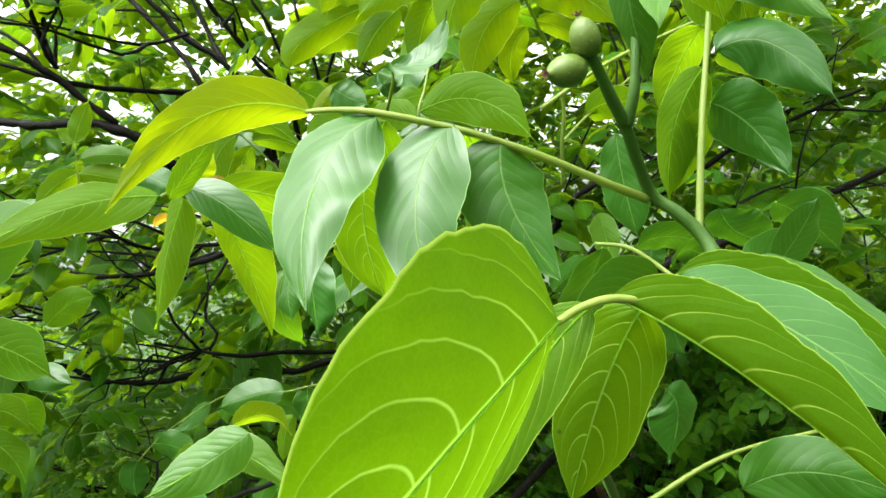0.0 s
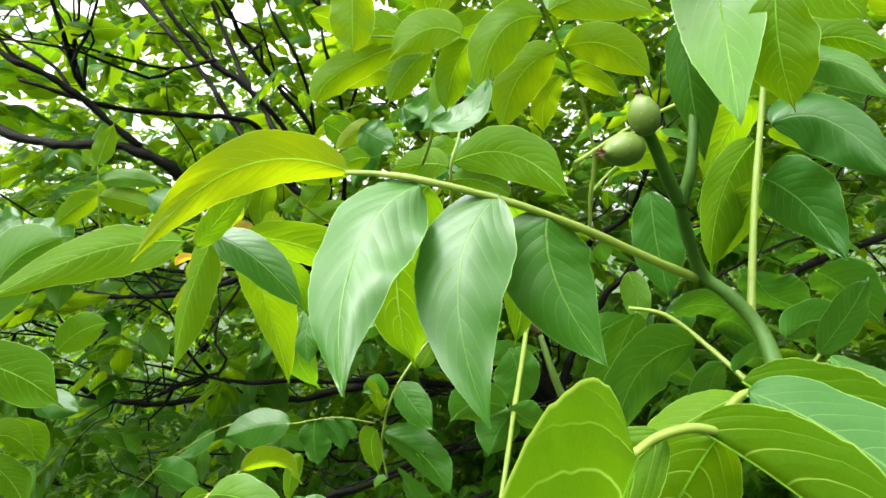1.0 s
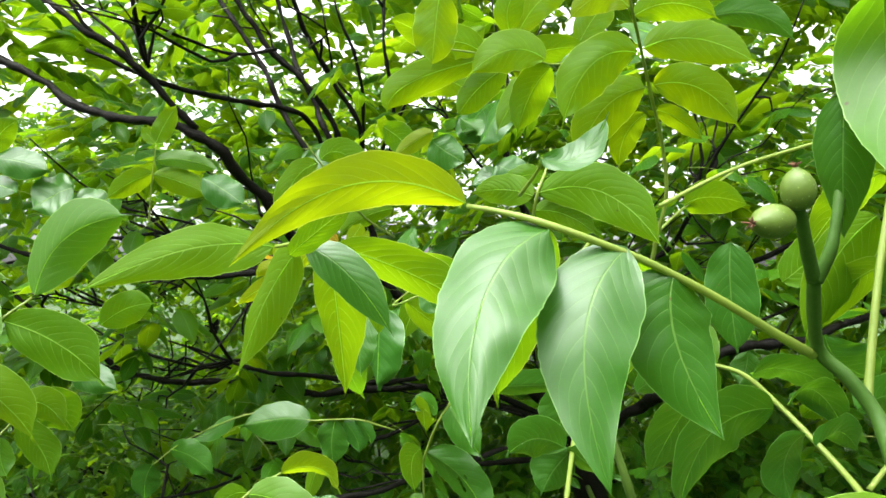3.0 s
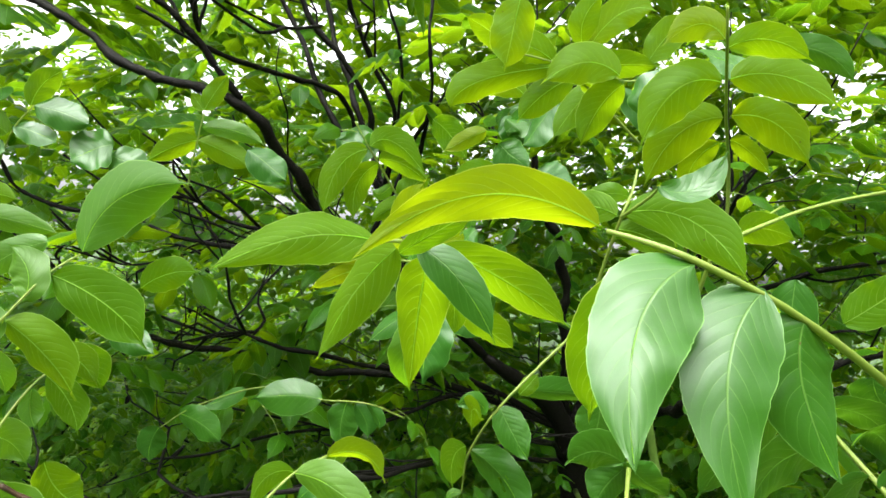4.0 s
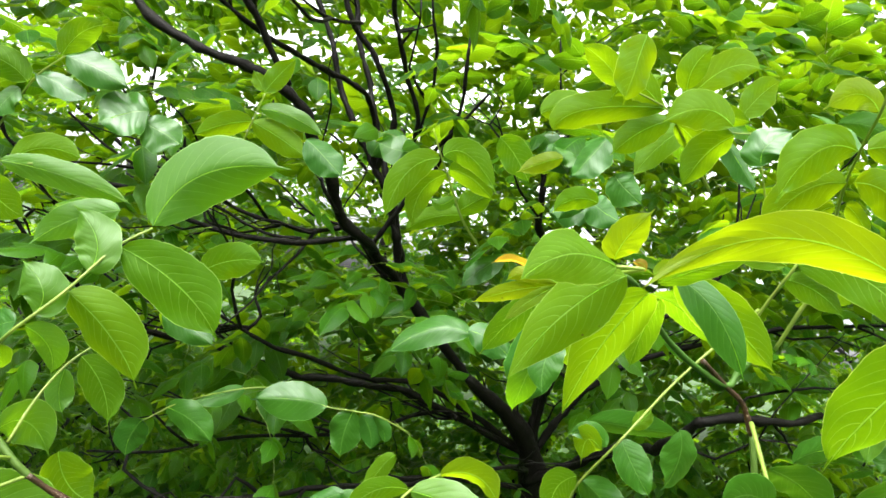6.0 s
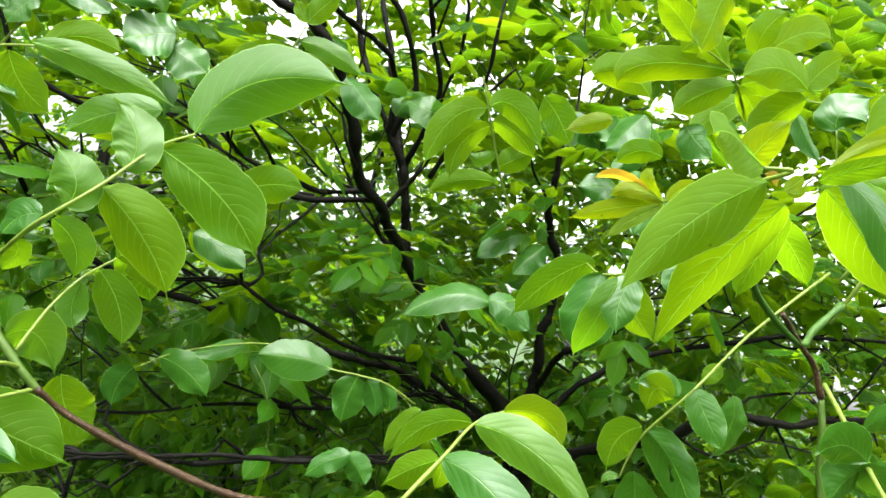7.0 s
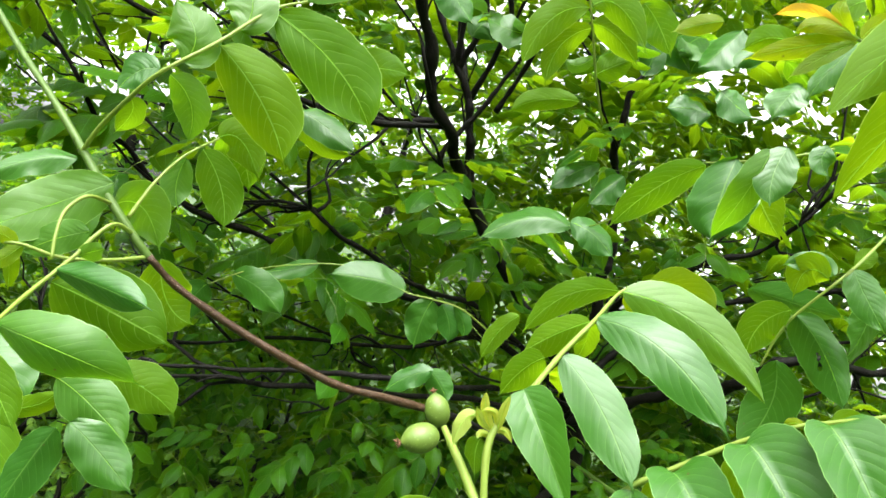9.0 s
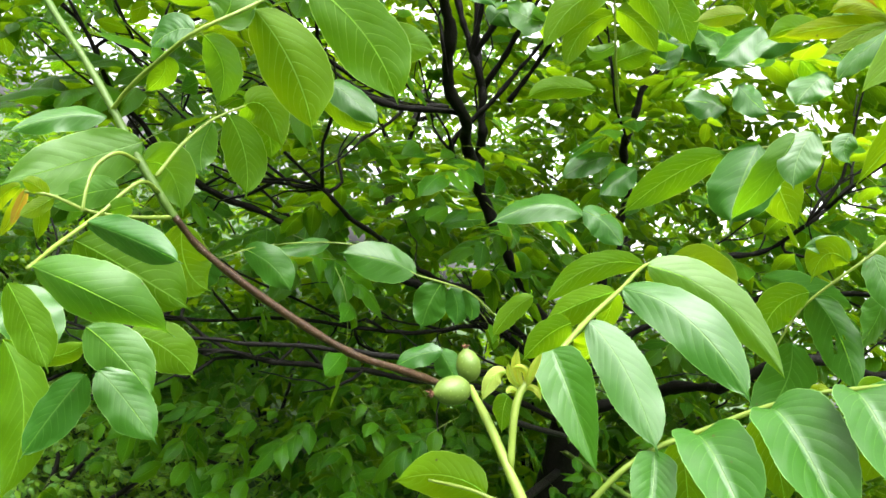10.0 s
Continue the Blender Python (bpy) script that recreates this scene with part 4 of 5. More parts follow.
upper_spray = thing("walnut_twig", (0.426, 0.974, 1.753), "slender walnut twig with arched light green leaves", "twig", "walnut twigs")
leaf = stalk(upper_spray, [(0.425, 1.006, 1.721), (0.43, 0.974, 1.778), (0.439, 0.952, 1.832), (0.43, 0.929, 1.899), (0.407, 0.884, 1.958), (0.386, 0.83, 1.998), (0.367, 0.777, 2.028), (0.357, 0.754, 2.057)], (0.0032, 0.0016))
leaflet(leaf, "lime", (0.381, 0.83, 1.994), (0.325, 0.824, 1.978), (0.29, 0.834, 1.903), 0.066, (-0.08, -1, 0.03))
leaflet(leaf, "lime", (0.396, 0.863, 1.96), (0.344, 0.878, 1.935), (0.312, 0.898, 1.865), 0.062, (-0.23, -0.96, -0.16))
leaflet(leaf, "lime", (0.388, 0.82, 1.996), (0.45, 0.816, 2.002), (0.517, 0.814, 1.966), 0.055, (-0.07, -0.99, -0.11))
leaflet(leaf, "lime", (0.405, 0.863, 1.962), (0.466, 0.87, 1.957), (0.516, 0.877, 1.903), 0.056, (0.01, -0.98, -0.21))
leaflet(leaf, "lime", (0.4, 0.884, 1.931), (0.376, 0.903, 1.906), (0.372, 0.924, 1.864), 0.036, (-0.21, -0.88, -0.44))
leaflet(leaf, "lime", (0.414, 0.885, 1.936), (0.445, 0.899, 1.926), (0.483, 0.914, 1.896), 0.027, (0.12, -0.89, -0.44))
leaflet(leaf, "lime", (0.371, 0.787, 2.022), (0.416, 0.781, 2.032), (0.464, 0.777, 2.007), 0.039, (-0.16, -0.91, -0.39))
leaflet(leaf, "gold", (0.364, 0.776, 2.028), (0.332, 0.772, 2.042), (0.292, 0.77, 2.011), 0.039, (0.17, -0.92, -0.37))
leaf = stalk(upper_spray, [(0.43, 0.973, 1.782), (0.48, 1.027, 1.822), (0.575, 1.105, 1.886)], (0.0022, 0.0016))
leaflet(leaf, "lime", (0.48, 1.027, 1.826), (0.529, 1.052, 1.84), (0.599, 1.09, 1.828), 0.053, (0.46, -0.87, -0.15))
leaf = stalk(upper_spray, [(0.347, 1.035, 2.061), (0.293, 1, 2.04), (0.268, 0.977, 2.038)], (0.0016, 0.0010))
leaflet(leaf, "lime", (0.275, 0.968, 2.038), (0.221, 0.962, 2.052), (0.161, 0.957, 2.013), 0.063, (0.13, -0.98, -0.16))
leaflet(leaf, "lime", (0.284, 0.979, 2.029), (0.253, 0.998, 1.994), (0.232, 1.018, 1.935), 0.060, (-0.02, -0.93, -0.37))
leaflet(leaf, "lime", (0.119, 0.978, 2.154), (0.111, 0.979, 2.094), (0.105, 0.981, 2.036), 0.069, (0.21, -0.98, -0.05))
leaflet(leaf, "top", (0.556, 1.173, 2.164), (0.645, 1.182, 2.171), (0.712, 1.191, 2.118), 0.050, (-0.03, -0.89, -0.45))

middle_spray = thing("walnut_twig", (0.251, 0.695, 1.755), "walnut leaf behind the fruit shoot, arched and green", "twig", "walnut twigs")
leaf = stalk(middle_spray, [(0.244, 0.755, 1.727), (0.251, 0.724, 1.775), (0.257, 0.703, 1.808), (0.266, 0.713, 1.833), (0.273, 0.733, 1.861)], (0.0020, 0.0012))
leaflet(leaf, "under", (0.258, 0.703, 1.809), (0.324, 0.68, 1.804), (0.372, 0.642, 1.742), 0.052, (-0.51, -0.85, -0.09))
leaflet(leaf, "under", (0.253, 0.714, 1.792), (0.287, 0.707, 1.786), (0.318, 0.701, 1.763), 0.032, (-0.2, -0.98, -0.02))
leaflet(leaf, "under", (0.253, 0.713, 1.807), (0.222, 0.73, 1.817), (0.182, 0.746, 1.815), 0.034, (-0.43, -0.9, -0.1))
leaflet(leaf, "pale", (0.265, 0.724, 1.829), (0.241, 0.731, 1.831), (0.215, 0.739, 1.815), 0.025, (-0.22, -0.94, -0.24))
leaflet(leaf, "top", (0.475, 0.798, 1.76), (0.475, 0.8, 1.698), (0.483, 0.804, 1.629), 0.060, (-0.37, -0.93, -0.07))
leaflet(leaf, "top", (0.504, 0.836, 1.632), (0.5, 0.836, 1.608), (0.492, 0.836, 1.592), 0.034, (-0.29, -0.95, 0.08))
leaflet(leaf, "pale", (0.438, 0.798, 1.67), (0.444, 0.799, 1.641), (0.445, 0.801, 1.602), 0.033, (-0.2, -0.98, -0.07))
leaflet(leaf, "under", (0.524, 0.784, 1.715), (0.552, 0.766, 1.745), (0.578, 0.747, 1.779), 0.049, (-0.45, -0.88, -0.13))
leaflet(leaf, "top", (0.257, 0.543, 1.817), (0.288, 0.546, 1.819), (0.31, 0.548, 1.853), 0.028, (-0.27, -0.82, 0.52), -0.4)
leaf = stalk(middle_spray, [(0.24, 0.601, 1.795), (0.255, 0.563, 1.81), (0.258, 0.543, 1.817)], (0.0016, 0.0010))
leaf = stalk(middle_spray, [(0.39, 0.76, 1.799), (0.477, 0.789, 1.842), (0.575, 0.82, 1.874), (0.675, 0.851, 1.901)], (0.0024, 0.0018))

lower_spray = thing("walnut_twig", (0.5, 0.567, 1.546), "walnut leaf with a yellow stalk and shaded leaflets", "twig", "walnut twigs")
leaf = stalk(lower_spray, [(0.52, 0.541, 1.506), (0.504, 0.568, 1.545), (0.499, 0.607, 1.565), (0.473, 0.653, 1.603), (0.445, 0.669, 1.631), (0.413, 0.675, 1.641)], (0.0032, 0.0018))
leaflet(leaf, "top", (0.452, 0.67, 1.631), (0.497, 0.684, 1.633), (0.54, 0.7, 1.605), 0.040, (0.07, -0.75, -0.66))
leaflet(leaf, "top", (0.466, 0.657, 1.603), (0.408, 0.647, 1.58), (0.376, 0.636, 1.508), 0.074, (0.37, -0.92, -0.15))
leaflet(leaf, "top", (0.478, 0.653, 1.607), (0.506, 0.666, 1.618), (0.534, 0.67, 1.575), 0.042, (-0.17, -0.71, -0.68))
leaflet(leaf, "top", (0.483, 0.634, 1.587), (0.469, 0.644, 1.557), (0.477, 0.646, 1.52), 0.045, (0.32, -0.93, -0.19))
leaflet(leaf, "top", (0.421, 0.676, 1.635), (0.396, 0.706, 1.581), (0.366, 0.736, 1.51), 0.053, (0.22, -0.84, -0.5))
leaflet(leaf, "top", (0.488, 0.625, 1.579), (0.513, 0.637, 1.588), (0.534, 0.65, 1.565), 0.032, (0.22, -0.75, -0.63))
leaflet(leaf, "top", (0.584, 0.755, 1.582), (0.618, 0.758, 1.598), (0.657, 0.763, 1.579), 0.043, (0.07, -0.85, -0.51))
leaflet(leaf, "top", (0.623, 0.757, 1.649), (0.654, 0.761, 1.626), (0.688, 0.766, 1.583), 0.062, (-0.55, -0.55, -0.63))
leaflet(leaf, "top", (0.543, 0.59, 1.596), (0.571, 0.591, 1.626), (0.59, 0.592, 1.653), 0.041, (0.18, -0.98, -0.1))
leaf = stalk(lower_spray, [(0.51, 0.588, 1.556), (0.549, 0.611, 1.586), (0.599, 0.634, 1.628)], (0.0022, 0.0016))
leaflet(leaf, "top", (0.593, 0.844, 1.652), (0.612, 0.847, 1.617), (0.665, 0.854, 1.595), 0.080, (-0.42, -0.64, -0.64))
leaflet(leaf, "top", (0.462, 0.492, 1.46), (0.51, 0.488, 1.468), (0.57, 0.485, 1.44), 0.050, (-0.03, -0.9, 0.42))
leaf = stalk(lower_spray, [(0.385, 0.49, 1.455), (0.441, 0.498, 1.478), (0.479, 0.502, 1.486), (0.525, 0.506, 1.489)], (0.0020, 0.0014))
leaf = stalk(lower_spray, [(0.503, 0.504, 1.487), (0.508, 0.5, 1.468), (0.514, 0.495, 1.44)], (0.0014, 0.0011))
leaflet(leaf, "top", (0.458, 0.67, 1.487), (0.465, 0.671, 1.457), (0.446, 0.668, 1.415), 0.066, (0.42, -0.91, -0.04))

hanging_leaf = thing("walnut_twig", (0.289, 0.705, 1.54), "walnut leaf stalk that hangs straight with small paired leaflets", "twig", "walnut twigs")
leaf = stalk(hanging_leaf, [(0.262, 0.574, 1.462), (0.279, 0.653, 1.509), (0.289, 0.705, 1.54), (0.303, 0.771, 1.58), (0.316, 0.836, 1.619)], (0.0022, 0.0030))
leaflet(leaf, "top", (0.282, 0.704, 1.549), (0.251, 0.7, 1.558), (0.223, 0.697, 1.54), 0.047, (0.17, -0.91, -0.36))
leaflet(leaf, "top", (0.286, 0.705, 1.549), (0.307, 0.707, 1.532), (0.338, 0.711, 1.519), 0.045, (-0.24, -0.77, -0.58))
leaflet(leaf, "top", (0.289, 0.715, 1.543), (0.271, 0.713, 1.523), (0.257, 0.711, 1.497), 0.046, (0.24, -0.97, -0.08))
leaflet(leaf, "top", (0.442, 0.988, 1.542), (0.502, 0.996, 1.523), (0.557, 1.002, 1.482), 0.074, (-0.25, -0.72, -0.65))
leaflet(leaf, "top", (0.374, 0.829, 1.583), (0.405, 0.833, 1.602), (0.451, 0.839, 1.612), 0.035, (0.23, -0.92, -0.3))
leaflet(leaf, "top", (0.287, 0.969, 1.572), (0.294, 0.969, 1.524), (0.276, 0.967, 1.48), 0.074, (0.37, -0.93, -0.02))
leaflet(leaf, "top", (0.171, 1.054, 1.542), (0.261, 1.066, 1.547), (0.342, 1.076, 1.55), 0.047, (0.13, -0.86, -0.49))

slanting_leaf = thing("walnut_twig", (0.25, 0.923, 1.648), "slanting walnut leaf with a torn leaflet", "twig", "walnut twigs")
leaf = stalk(slanting_leaf, [(0.33, 0.898, 1.768), (0.227, 0.869, 1.651), (0.15, 0.817, 1.566), (0.118, 0.838, 1.502), (0.112, 0.85, 1.472), (0.111, 0.862, 1.436)], (0.0020, 0.0012))
leaflet(leaf, "top", (0.118, 0.838, 1.502), (0.166, 0.838, 1.467), (0.198, 0.829, 1.413), 0.050, (-0.13, -0.99, -0.02), cols=30, torn=True)
leaflet(leaf, "under", (0.111, 0.838, 1.505), (0.095, 0.861, 1.478), (0.098, 0.873, 1.436), 0.043, (-0.55, -0.79, -0.29))
leaflet(leaf, "top", (0.15, 0.817, 1.566), (0.167, 0.807, 1.539), (0.193, 0.798, 1.506), 0.041, (-0.33, -0.94, 0.06))
leaflet(leaf, "top", (0.126, 0.86, 1.447), (0.142, 0.872, 1.392), (0.126, 0.887, 1.324), 0.056, (-0.55, -0.82, -0.19))
leaflet(leaf, "under", (0.129, 0.818, 1.548), (0.115, 0.839, 1.552), (0.117, 0.851, 1.518), 0.038, (-0.65, -0.63, -0.43))
leaflet(leaf, "top", (0.134, 0.818, 1.553), (0.117, 0.838, 1.563), (0.091, 0.85, 1.55), 0.025, (-0.58, -0.79, -0.2))
leaflet(leaf, "pale", (0.111, 0.862, 1.436), (0.098, 0.863, 1.434), (0.092, 0.864, 1.422), 0.010, (-0.22, -0.96, 0.19))
leaflet(leaf, "under", (0.173, 0.85, 1.577), (0.185, 0.851, 1.592), (0.194, 0.853, 1.606), 0.022, (-0.17, -0.96, 0.22))

pale_leaf = thing("walnut_twig", (0.153, 1.023, 1.738), "walnut leaf with pale glossy leaflets facing the sky", "twig", "walnut twigs")
leaf = stalk(pale_leaf, [(0.153, 0.923, 1.727), (0.102, 0.927, 1.699), (0.051, 0.951, 1.679), (0.061, 1.079, 1.704)], (0.0018, 0.0012))
leaflet(leaf, "top", (0.042, 0.931, 1.677), (0.035, 0.925, 1.617), (0.037, 0.918, 1.561), 0.084, (-0.46, -0.80, 0.39))
leaflet(leaf, "top", (0.049, 0.831, 1.674), (0.038, 0.823, 1.637), (0.041, 0.815, 1.598), 0.044, (-0.49, -0.78, 0.39))
leaflet(leaf, "under", (0.07, 0.959, 1.686), (0.113, 0.98, 1.648), (0.168, 0.999, 1.611), 0.058, (-0.12, -0.81, -0.58))
leaflet(leaf, "under", (0.093, 1.147, 1.722), (0.043, 1.202, 1.671), (0.001, 1.259, 1.587), 0.061, (-0.55, -0.79, -0.28))
leaflet(leaf, "top", (0.215, 1.51, 1.945), (0.168, 1.512, 1.946), (0.111, 1.516, 1.927), 0.075, (-0.12, -0.90, 0.42))
leaflet(leaf, "top", (0.182, 1.41, 1.962), (0.213, 1.41, 1.946), (0.268, 1.409, 1.927), 0.084, (0.04, -0.92, 0.39))
leaflet(leaf, "top", (0.202, 1.451, 2.118), (0.171, 1.456, 2.061), (0.138, 1.46, 2.012), 0.094, (-0.46, -0.79, 0.40))
leaflet(leaf, "top", (0.094, 1.508, 2.088), (0.13, 1.507, 2.064), (0.131, 1.508, 2.044), 0.057, (-0.36, -0.84, 0.41))
leaflet(leaf, "top", (0.118, 1.065, 1.917), (0.076, 1.069, 1.883), (0.061, 1.071, 1.85), 0.038, (-0.03, -0.92, 0.39))
leaflet(leaf, "top", (0.042, 0.746, 1.765), (0.026, 0.758, 1.732), (0.02, 0.77, 1.702), 0.028, (-0.64, -0.67, 0.39))
leaflet(leaf, "top", (0.091, 0.923, 1.789), (0.076, 0.925, 1.768), (0.067, 0.927, 1.735), 0.053, (-0.53, -0.75, 0.40))
leaflet(leaf, "top", (0.119, 0.876, 1.709), (0.116, 0.877, 1.689), (0.132, 0.877, 1.674), 0.030, (-0.50, -0.77, 0.40))

level_leaf = thing("walnut_twig", (0.074, 1.432, 1.65), "walnut leaf held level in the shade", "twig", "walnut twigs")
leaf = stalk(level_leaf, [(0.134, 1.274, 1.755), (0.081, 1.38, 1.679), (0.047, 1.485, 1.631), (-0.007, 1.539, 1.605)], (0.0018, 0.0012))
leaflet(leaf, "top", (0.001, 1.518, 1.61), (-0.096, 1.523, 1.596), (-0.192, 1.532, 1.511), 0.080, (-0.29, -0.84, 0.46))
leaflet(leaf, "top", (0.064, 1.724, 1.815), (0.011, 1.729, 1.775), (-0.041, 1.735, 1.708), 0.081, (-0.41, -0.82, 0.41))
leaflet(leaf, "top", (0.12, 1.673, 1.792), (0.084, 1.677, 1.749), (0.057, 1.681, 1.693), 0.074, (-0.46, -0.79, 0.40))
leaflet(leaf, "top", (-0.01, 1.498, 1.617), (0.047, 1.496, 1.606), (0.107, 1.495, 1.569), 0.076, (-0.10, -0.91, 0.40))
leaflet(leaf, "top", (0.117, 1.807, 2.101), (0.124, 1.803, 2.169), (0.078, 1.804, 2.184), 0.076, (-0.33, -0.86, 0.39))

shade_leaf = thing("walnut_twig", (-0.166, 1.609, 1.359), "walnut leaf of rounded leaflets in the shade", "twig", "walnut twigs")
leaf = stalk(shade_leaf, [(-0.086, 1.607, 1.33), (-0.169, 1.579, 1.36), (-0.237, 1.582, 1.359), (-0.302, 1.585, 1.355), (-0.406, 1.589, 1.371), (-0.508, 1.595, 1.351), (-0.643, 1.584, 1.289), (-0.716, 1.571, 1.232)], (0.0022, 0.0014))
leaflet(leaf, "top", (-0.298, 1.585, 1.357), (-0.386, 1.569, 1.358), (-0.48, 1.575, 1.334), 0.093, (-0.02, -0.82, 0.56))
leaflet(leaf, "top", (-0.679, 1.587, 1.268), (-0.6, 1.564, 1.258), (-0.535, 1.553, 1.216), 0.076, (-0.2, -0.98, 0.07))
leaflet(leaf, "top", (-0.505, 1.595, 1.352), (-0.564, 1.599, 1.319), (-0.632, 1.604, 1.288), 0.047, (-0.3, -0.83, 0.47))
leaflet(leaf, "top", (-0.234, 1.582, 1.357), (-0.243, 1.586, 1.302), (-0.24, 1.589, 1.238), 0.080, (-0.14, -0.99, -0.05))
leaflet(leaf, "top", (-0.211, 1.581, 1.355), (-0.181, 1.582, 1.318), (-0.171, 1.584, 1.274), 0.059, (-0.04, -1, -0.05))
leaflet(leaf, "top", (-0.183, 1.58, 1.359), (-0.151, 1.58, 1.33), (-0.143, 1.582, 1.298), 0.038, (-0.05, -1, -0.06))
leaflet(leaf, "top", (-0.717, 1.57, 1.234), (-0.739, 1.574, 1.186), (-0.739, 1.577, 1.133), 0.072, (0.24, -0.96, -0.11))
leaflet(leaf, "top", (-0.199, 1.367, 1.239), (-0.243, 1.37, 1.211), (-0.278, 1.374, 1.167), 0.044, (-0.45, -0.79, 0.41))
leaflet(leaf, "top", (-0.206, 1.367, 1.237), (-0.175, 1.367, 1.214), (-0.153, 1.367, 1.187), 0.054, (0.03, -1, 0.02))
leaflet(leaf, "under", (-0.115, 1.154, 1.396), (-0.139, 1.157, 1.358), (-0.152, 1.16, 1.305), 0.033, (-0.19, -0.98, 0))

centre_spray = thing("walnut_twig", (-0.088, 1.299, 1.844), "walnut twig with arched green leaves before the trunk", "twig", "walnut twigs")
leaf = stalk(centre_spray, [(-0.038, 1.379, 1.803), (-0.088, 1.299, 1.844), (-0.128, 1.257, 1.904), (-0.157, 1.226, 1.947), (-0.182, 1.205, 1.989)], (0.0026, 0.0014))
leaflet(leaf, "under", (-0.157, 1.226, 1.941), (-0.215, 1.231, 1.897), (-0.237, 1.238, 1.796), 0.058, (0.09, -0.99, -0.13))
leaflet(leaf, "under", (-0.138, 1.247, 1.918), (-0.181, 1.261, 1.871), (-0.181, 1.275, 1.797), 0.049, (-0.04, -0.98, -0.22))
leaflet(leaf, "under", (-0.152, 1.226, 1.947), (-0.104, 1.223, 1.958), (-0.033, 1.223, 1.894), 0.054, (-0.21, -0.87, -0.44))
leaflet(leaf, "under", (-0.138, 1.246, 1.926), (-0.089, 1.254, 1.922), (-0.033, 1.264, 1.886), 0.049, (-0.04, -0.87, -0.48))
leaflet(leaf, "under", (-0.098, 1.288, 1.857), (-0.071, 1.286, 1.883), (-0.037, 1.283, 1.909), 0.052, (0.07, -0.98, -0.18))
leaflet(leaf, "pale", (-0.112, 1.277, 1.884), (-0.136, 1.29, 1.862), (-0.16, 1.3, 1.873), 0.027, (-0.31, -0.85, -0.42))
leaflet(leaf, "under", (-0.048, 1.317, 2.03), (-0.008, 1.317, 1.999), (0.035, 1.318, 1.946), 0.065, (-0.34, -0.88, -0.34))
leaflet(leaf, "gold", (0.072, 1.213, 1.993), (0.036, 1.216, 1.975), (-0.01, 1.219, 1.945), 0.036, (0.09, -0.96, -0.27))
leaflet(leaf, "under", (-0.071, 1.526, 1.881), (-0.156, 1.532, 1.856), (-0.212, 1.537, 1.808), 0.051, (0.05, -0.97, -0.24))

shaded_spray = thing("walnut_twig", (-0.819, 0.98, 1.717), "walnut twig with pale leaves turned to the sky", "twig", "walnut twigs")
leaf = stalk(shaded_spray, [(-1.026, 1.003, 1.64), (-0.9, 0.979, 1.691), (-0.805, 0.961, 1.728), (-0.72, 0.942, 1.742)], (0.0026, 0.0016))
leaflet(leaf, "pale", (-0.763, 0.937, 1.736), (-0.674, 0.948, 1.735), (-0.571, 0.961, 1.716), 0.043, (0.13, -0.99, 0.04))
leaflet(leaf, "pale", (-0.58, 0.939, 1.705), (-0.632, 0.923, 1.678), (-0.674, 0.907, 1.63), 0.046, (0.4, -0.91, -0.11))
leaflet(leaf, "top", (-0.9, 0.979, 1.691), (-0.833, 0.978, 1.687), (-0.778, 0.974, 1.663), 0.047, (0.12, -0.76, 0.64))
leaflet(leaf, "under", (-0.804, 0.961, 1.721), (-0.785, 0.984, 1.683), (-0.749, 1.008, 1.661), 0.057, (0.65, -0.76, 0.01))
leaflet(leaf, "under", (-0.762, 0.957, 1.74), (-0.72, 0.962, 1.77), (-0.664, 0.97, 1.765), 0.046, (0.17, -0.97, -0.18))
leaflet(leaf, "under", (-0.855, 0.975, 1.706), (-0.89, 0.971, 1.744), (-0.939, 0.965, 1.756), 0.057, (0.28, -0.91, 0.29))

high_spray = thing("walnut_twig", (-1.034, 1.356, 1.849), "walnut twig with small glossy leaves near a dark limb", "twig", "walnut twigs")
leaf = stalk(high_spray, [(-1.126, 1.395, 1.776), (-1.053, 1.354, 1.886), (-1.008, 1.33, 1.944), (-0.957, 1.317, 1.991)], (0.0026, 0.0016))
leaflet(leaf, "top", (-1.014, 1.329, 1.943), (-0.948, 1.328, 1.931), (-0.894, 1.324, 1.909), 0.057, (0.12, -0.83, 0.55))
leaflet(leaf, "top", (-0.957, 1.317, 1.991), (-0.892, 1.325, 1.982), (-0.822, 1.334, 1.958), 0.075, (0.23, -0.84, 0.49))
leaflet(leaf, "top", (-1.049, 1.345, 1.91), (-1.07, 1.342, 1.874), (-1.083, 1.34, 1.833), 0.068, (-0.00, -0.92, 0.39))
leaflet(leaf, "top", (-1.164, 1.34, 1.928), (-1.131, 1.344, 1.9), (-1.086, 1.35, 1.861), 0.057, (0.43, -0.80, 0.41))
leaflet(leaf, "top", (-0.783, 1.359, 1.926), (-0.829, 1.343, 1.904), (-0.867, 1.327, 1.869), 0.123, (0.03, -0.89, 0.45))
leaflet(leaf, "top", (-0.789, 1.358, 1.9), (-0.746, 1.363, 1.887), (-0.7, 1.369, 1.87), 0.090, (0.26, -0.84, 0.48))
leaflet(leaf, "under", (-1.031, 1.337, 1.924), (-1.08, 1.321, 1.953), (-1.149, 1.302, 1.952), 0.064, (0.27, -0.96, -0.05))
leaflet(leaf, "under", (-0.963, 1.316, 1.99), (-0.94, 1.319, 2.045), (-0.894, 1.325, 2.078), 0.058, (0.5, -0.81, -0.31))

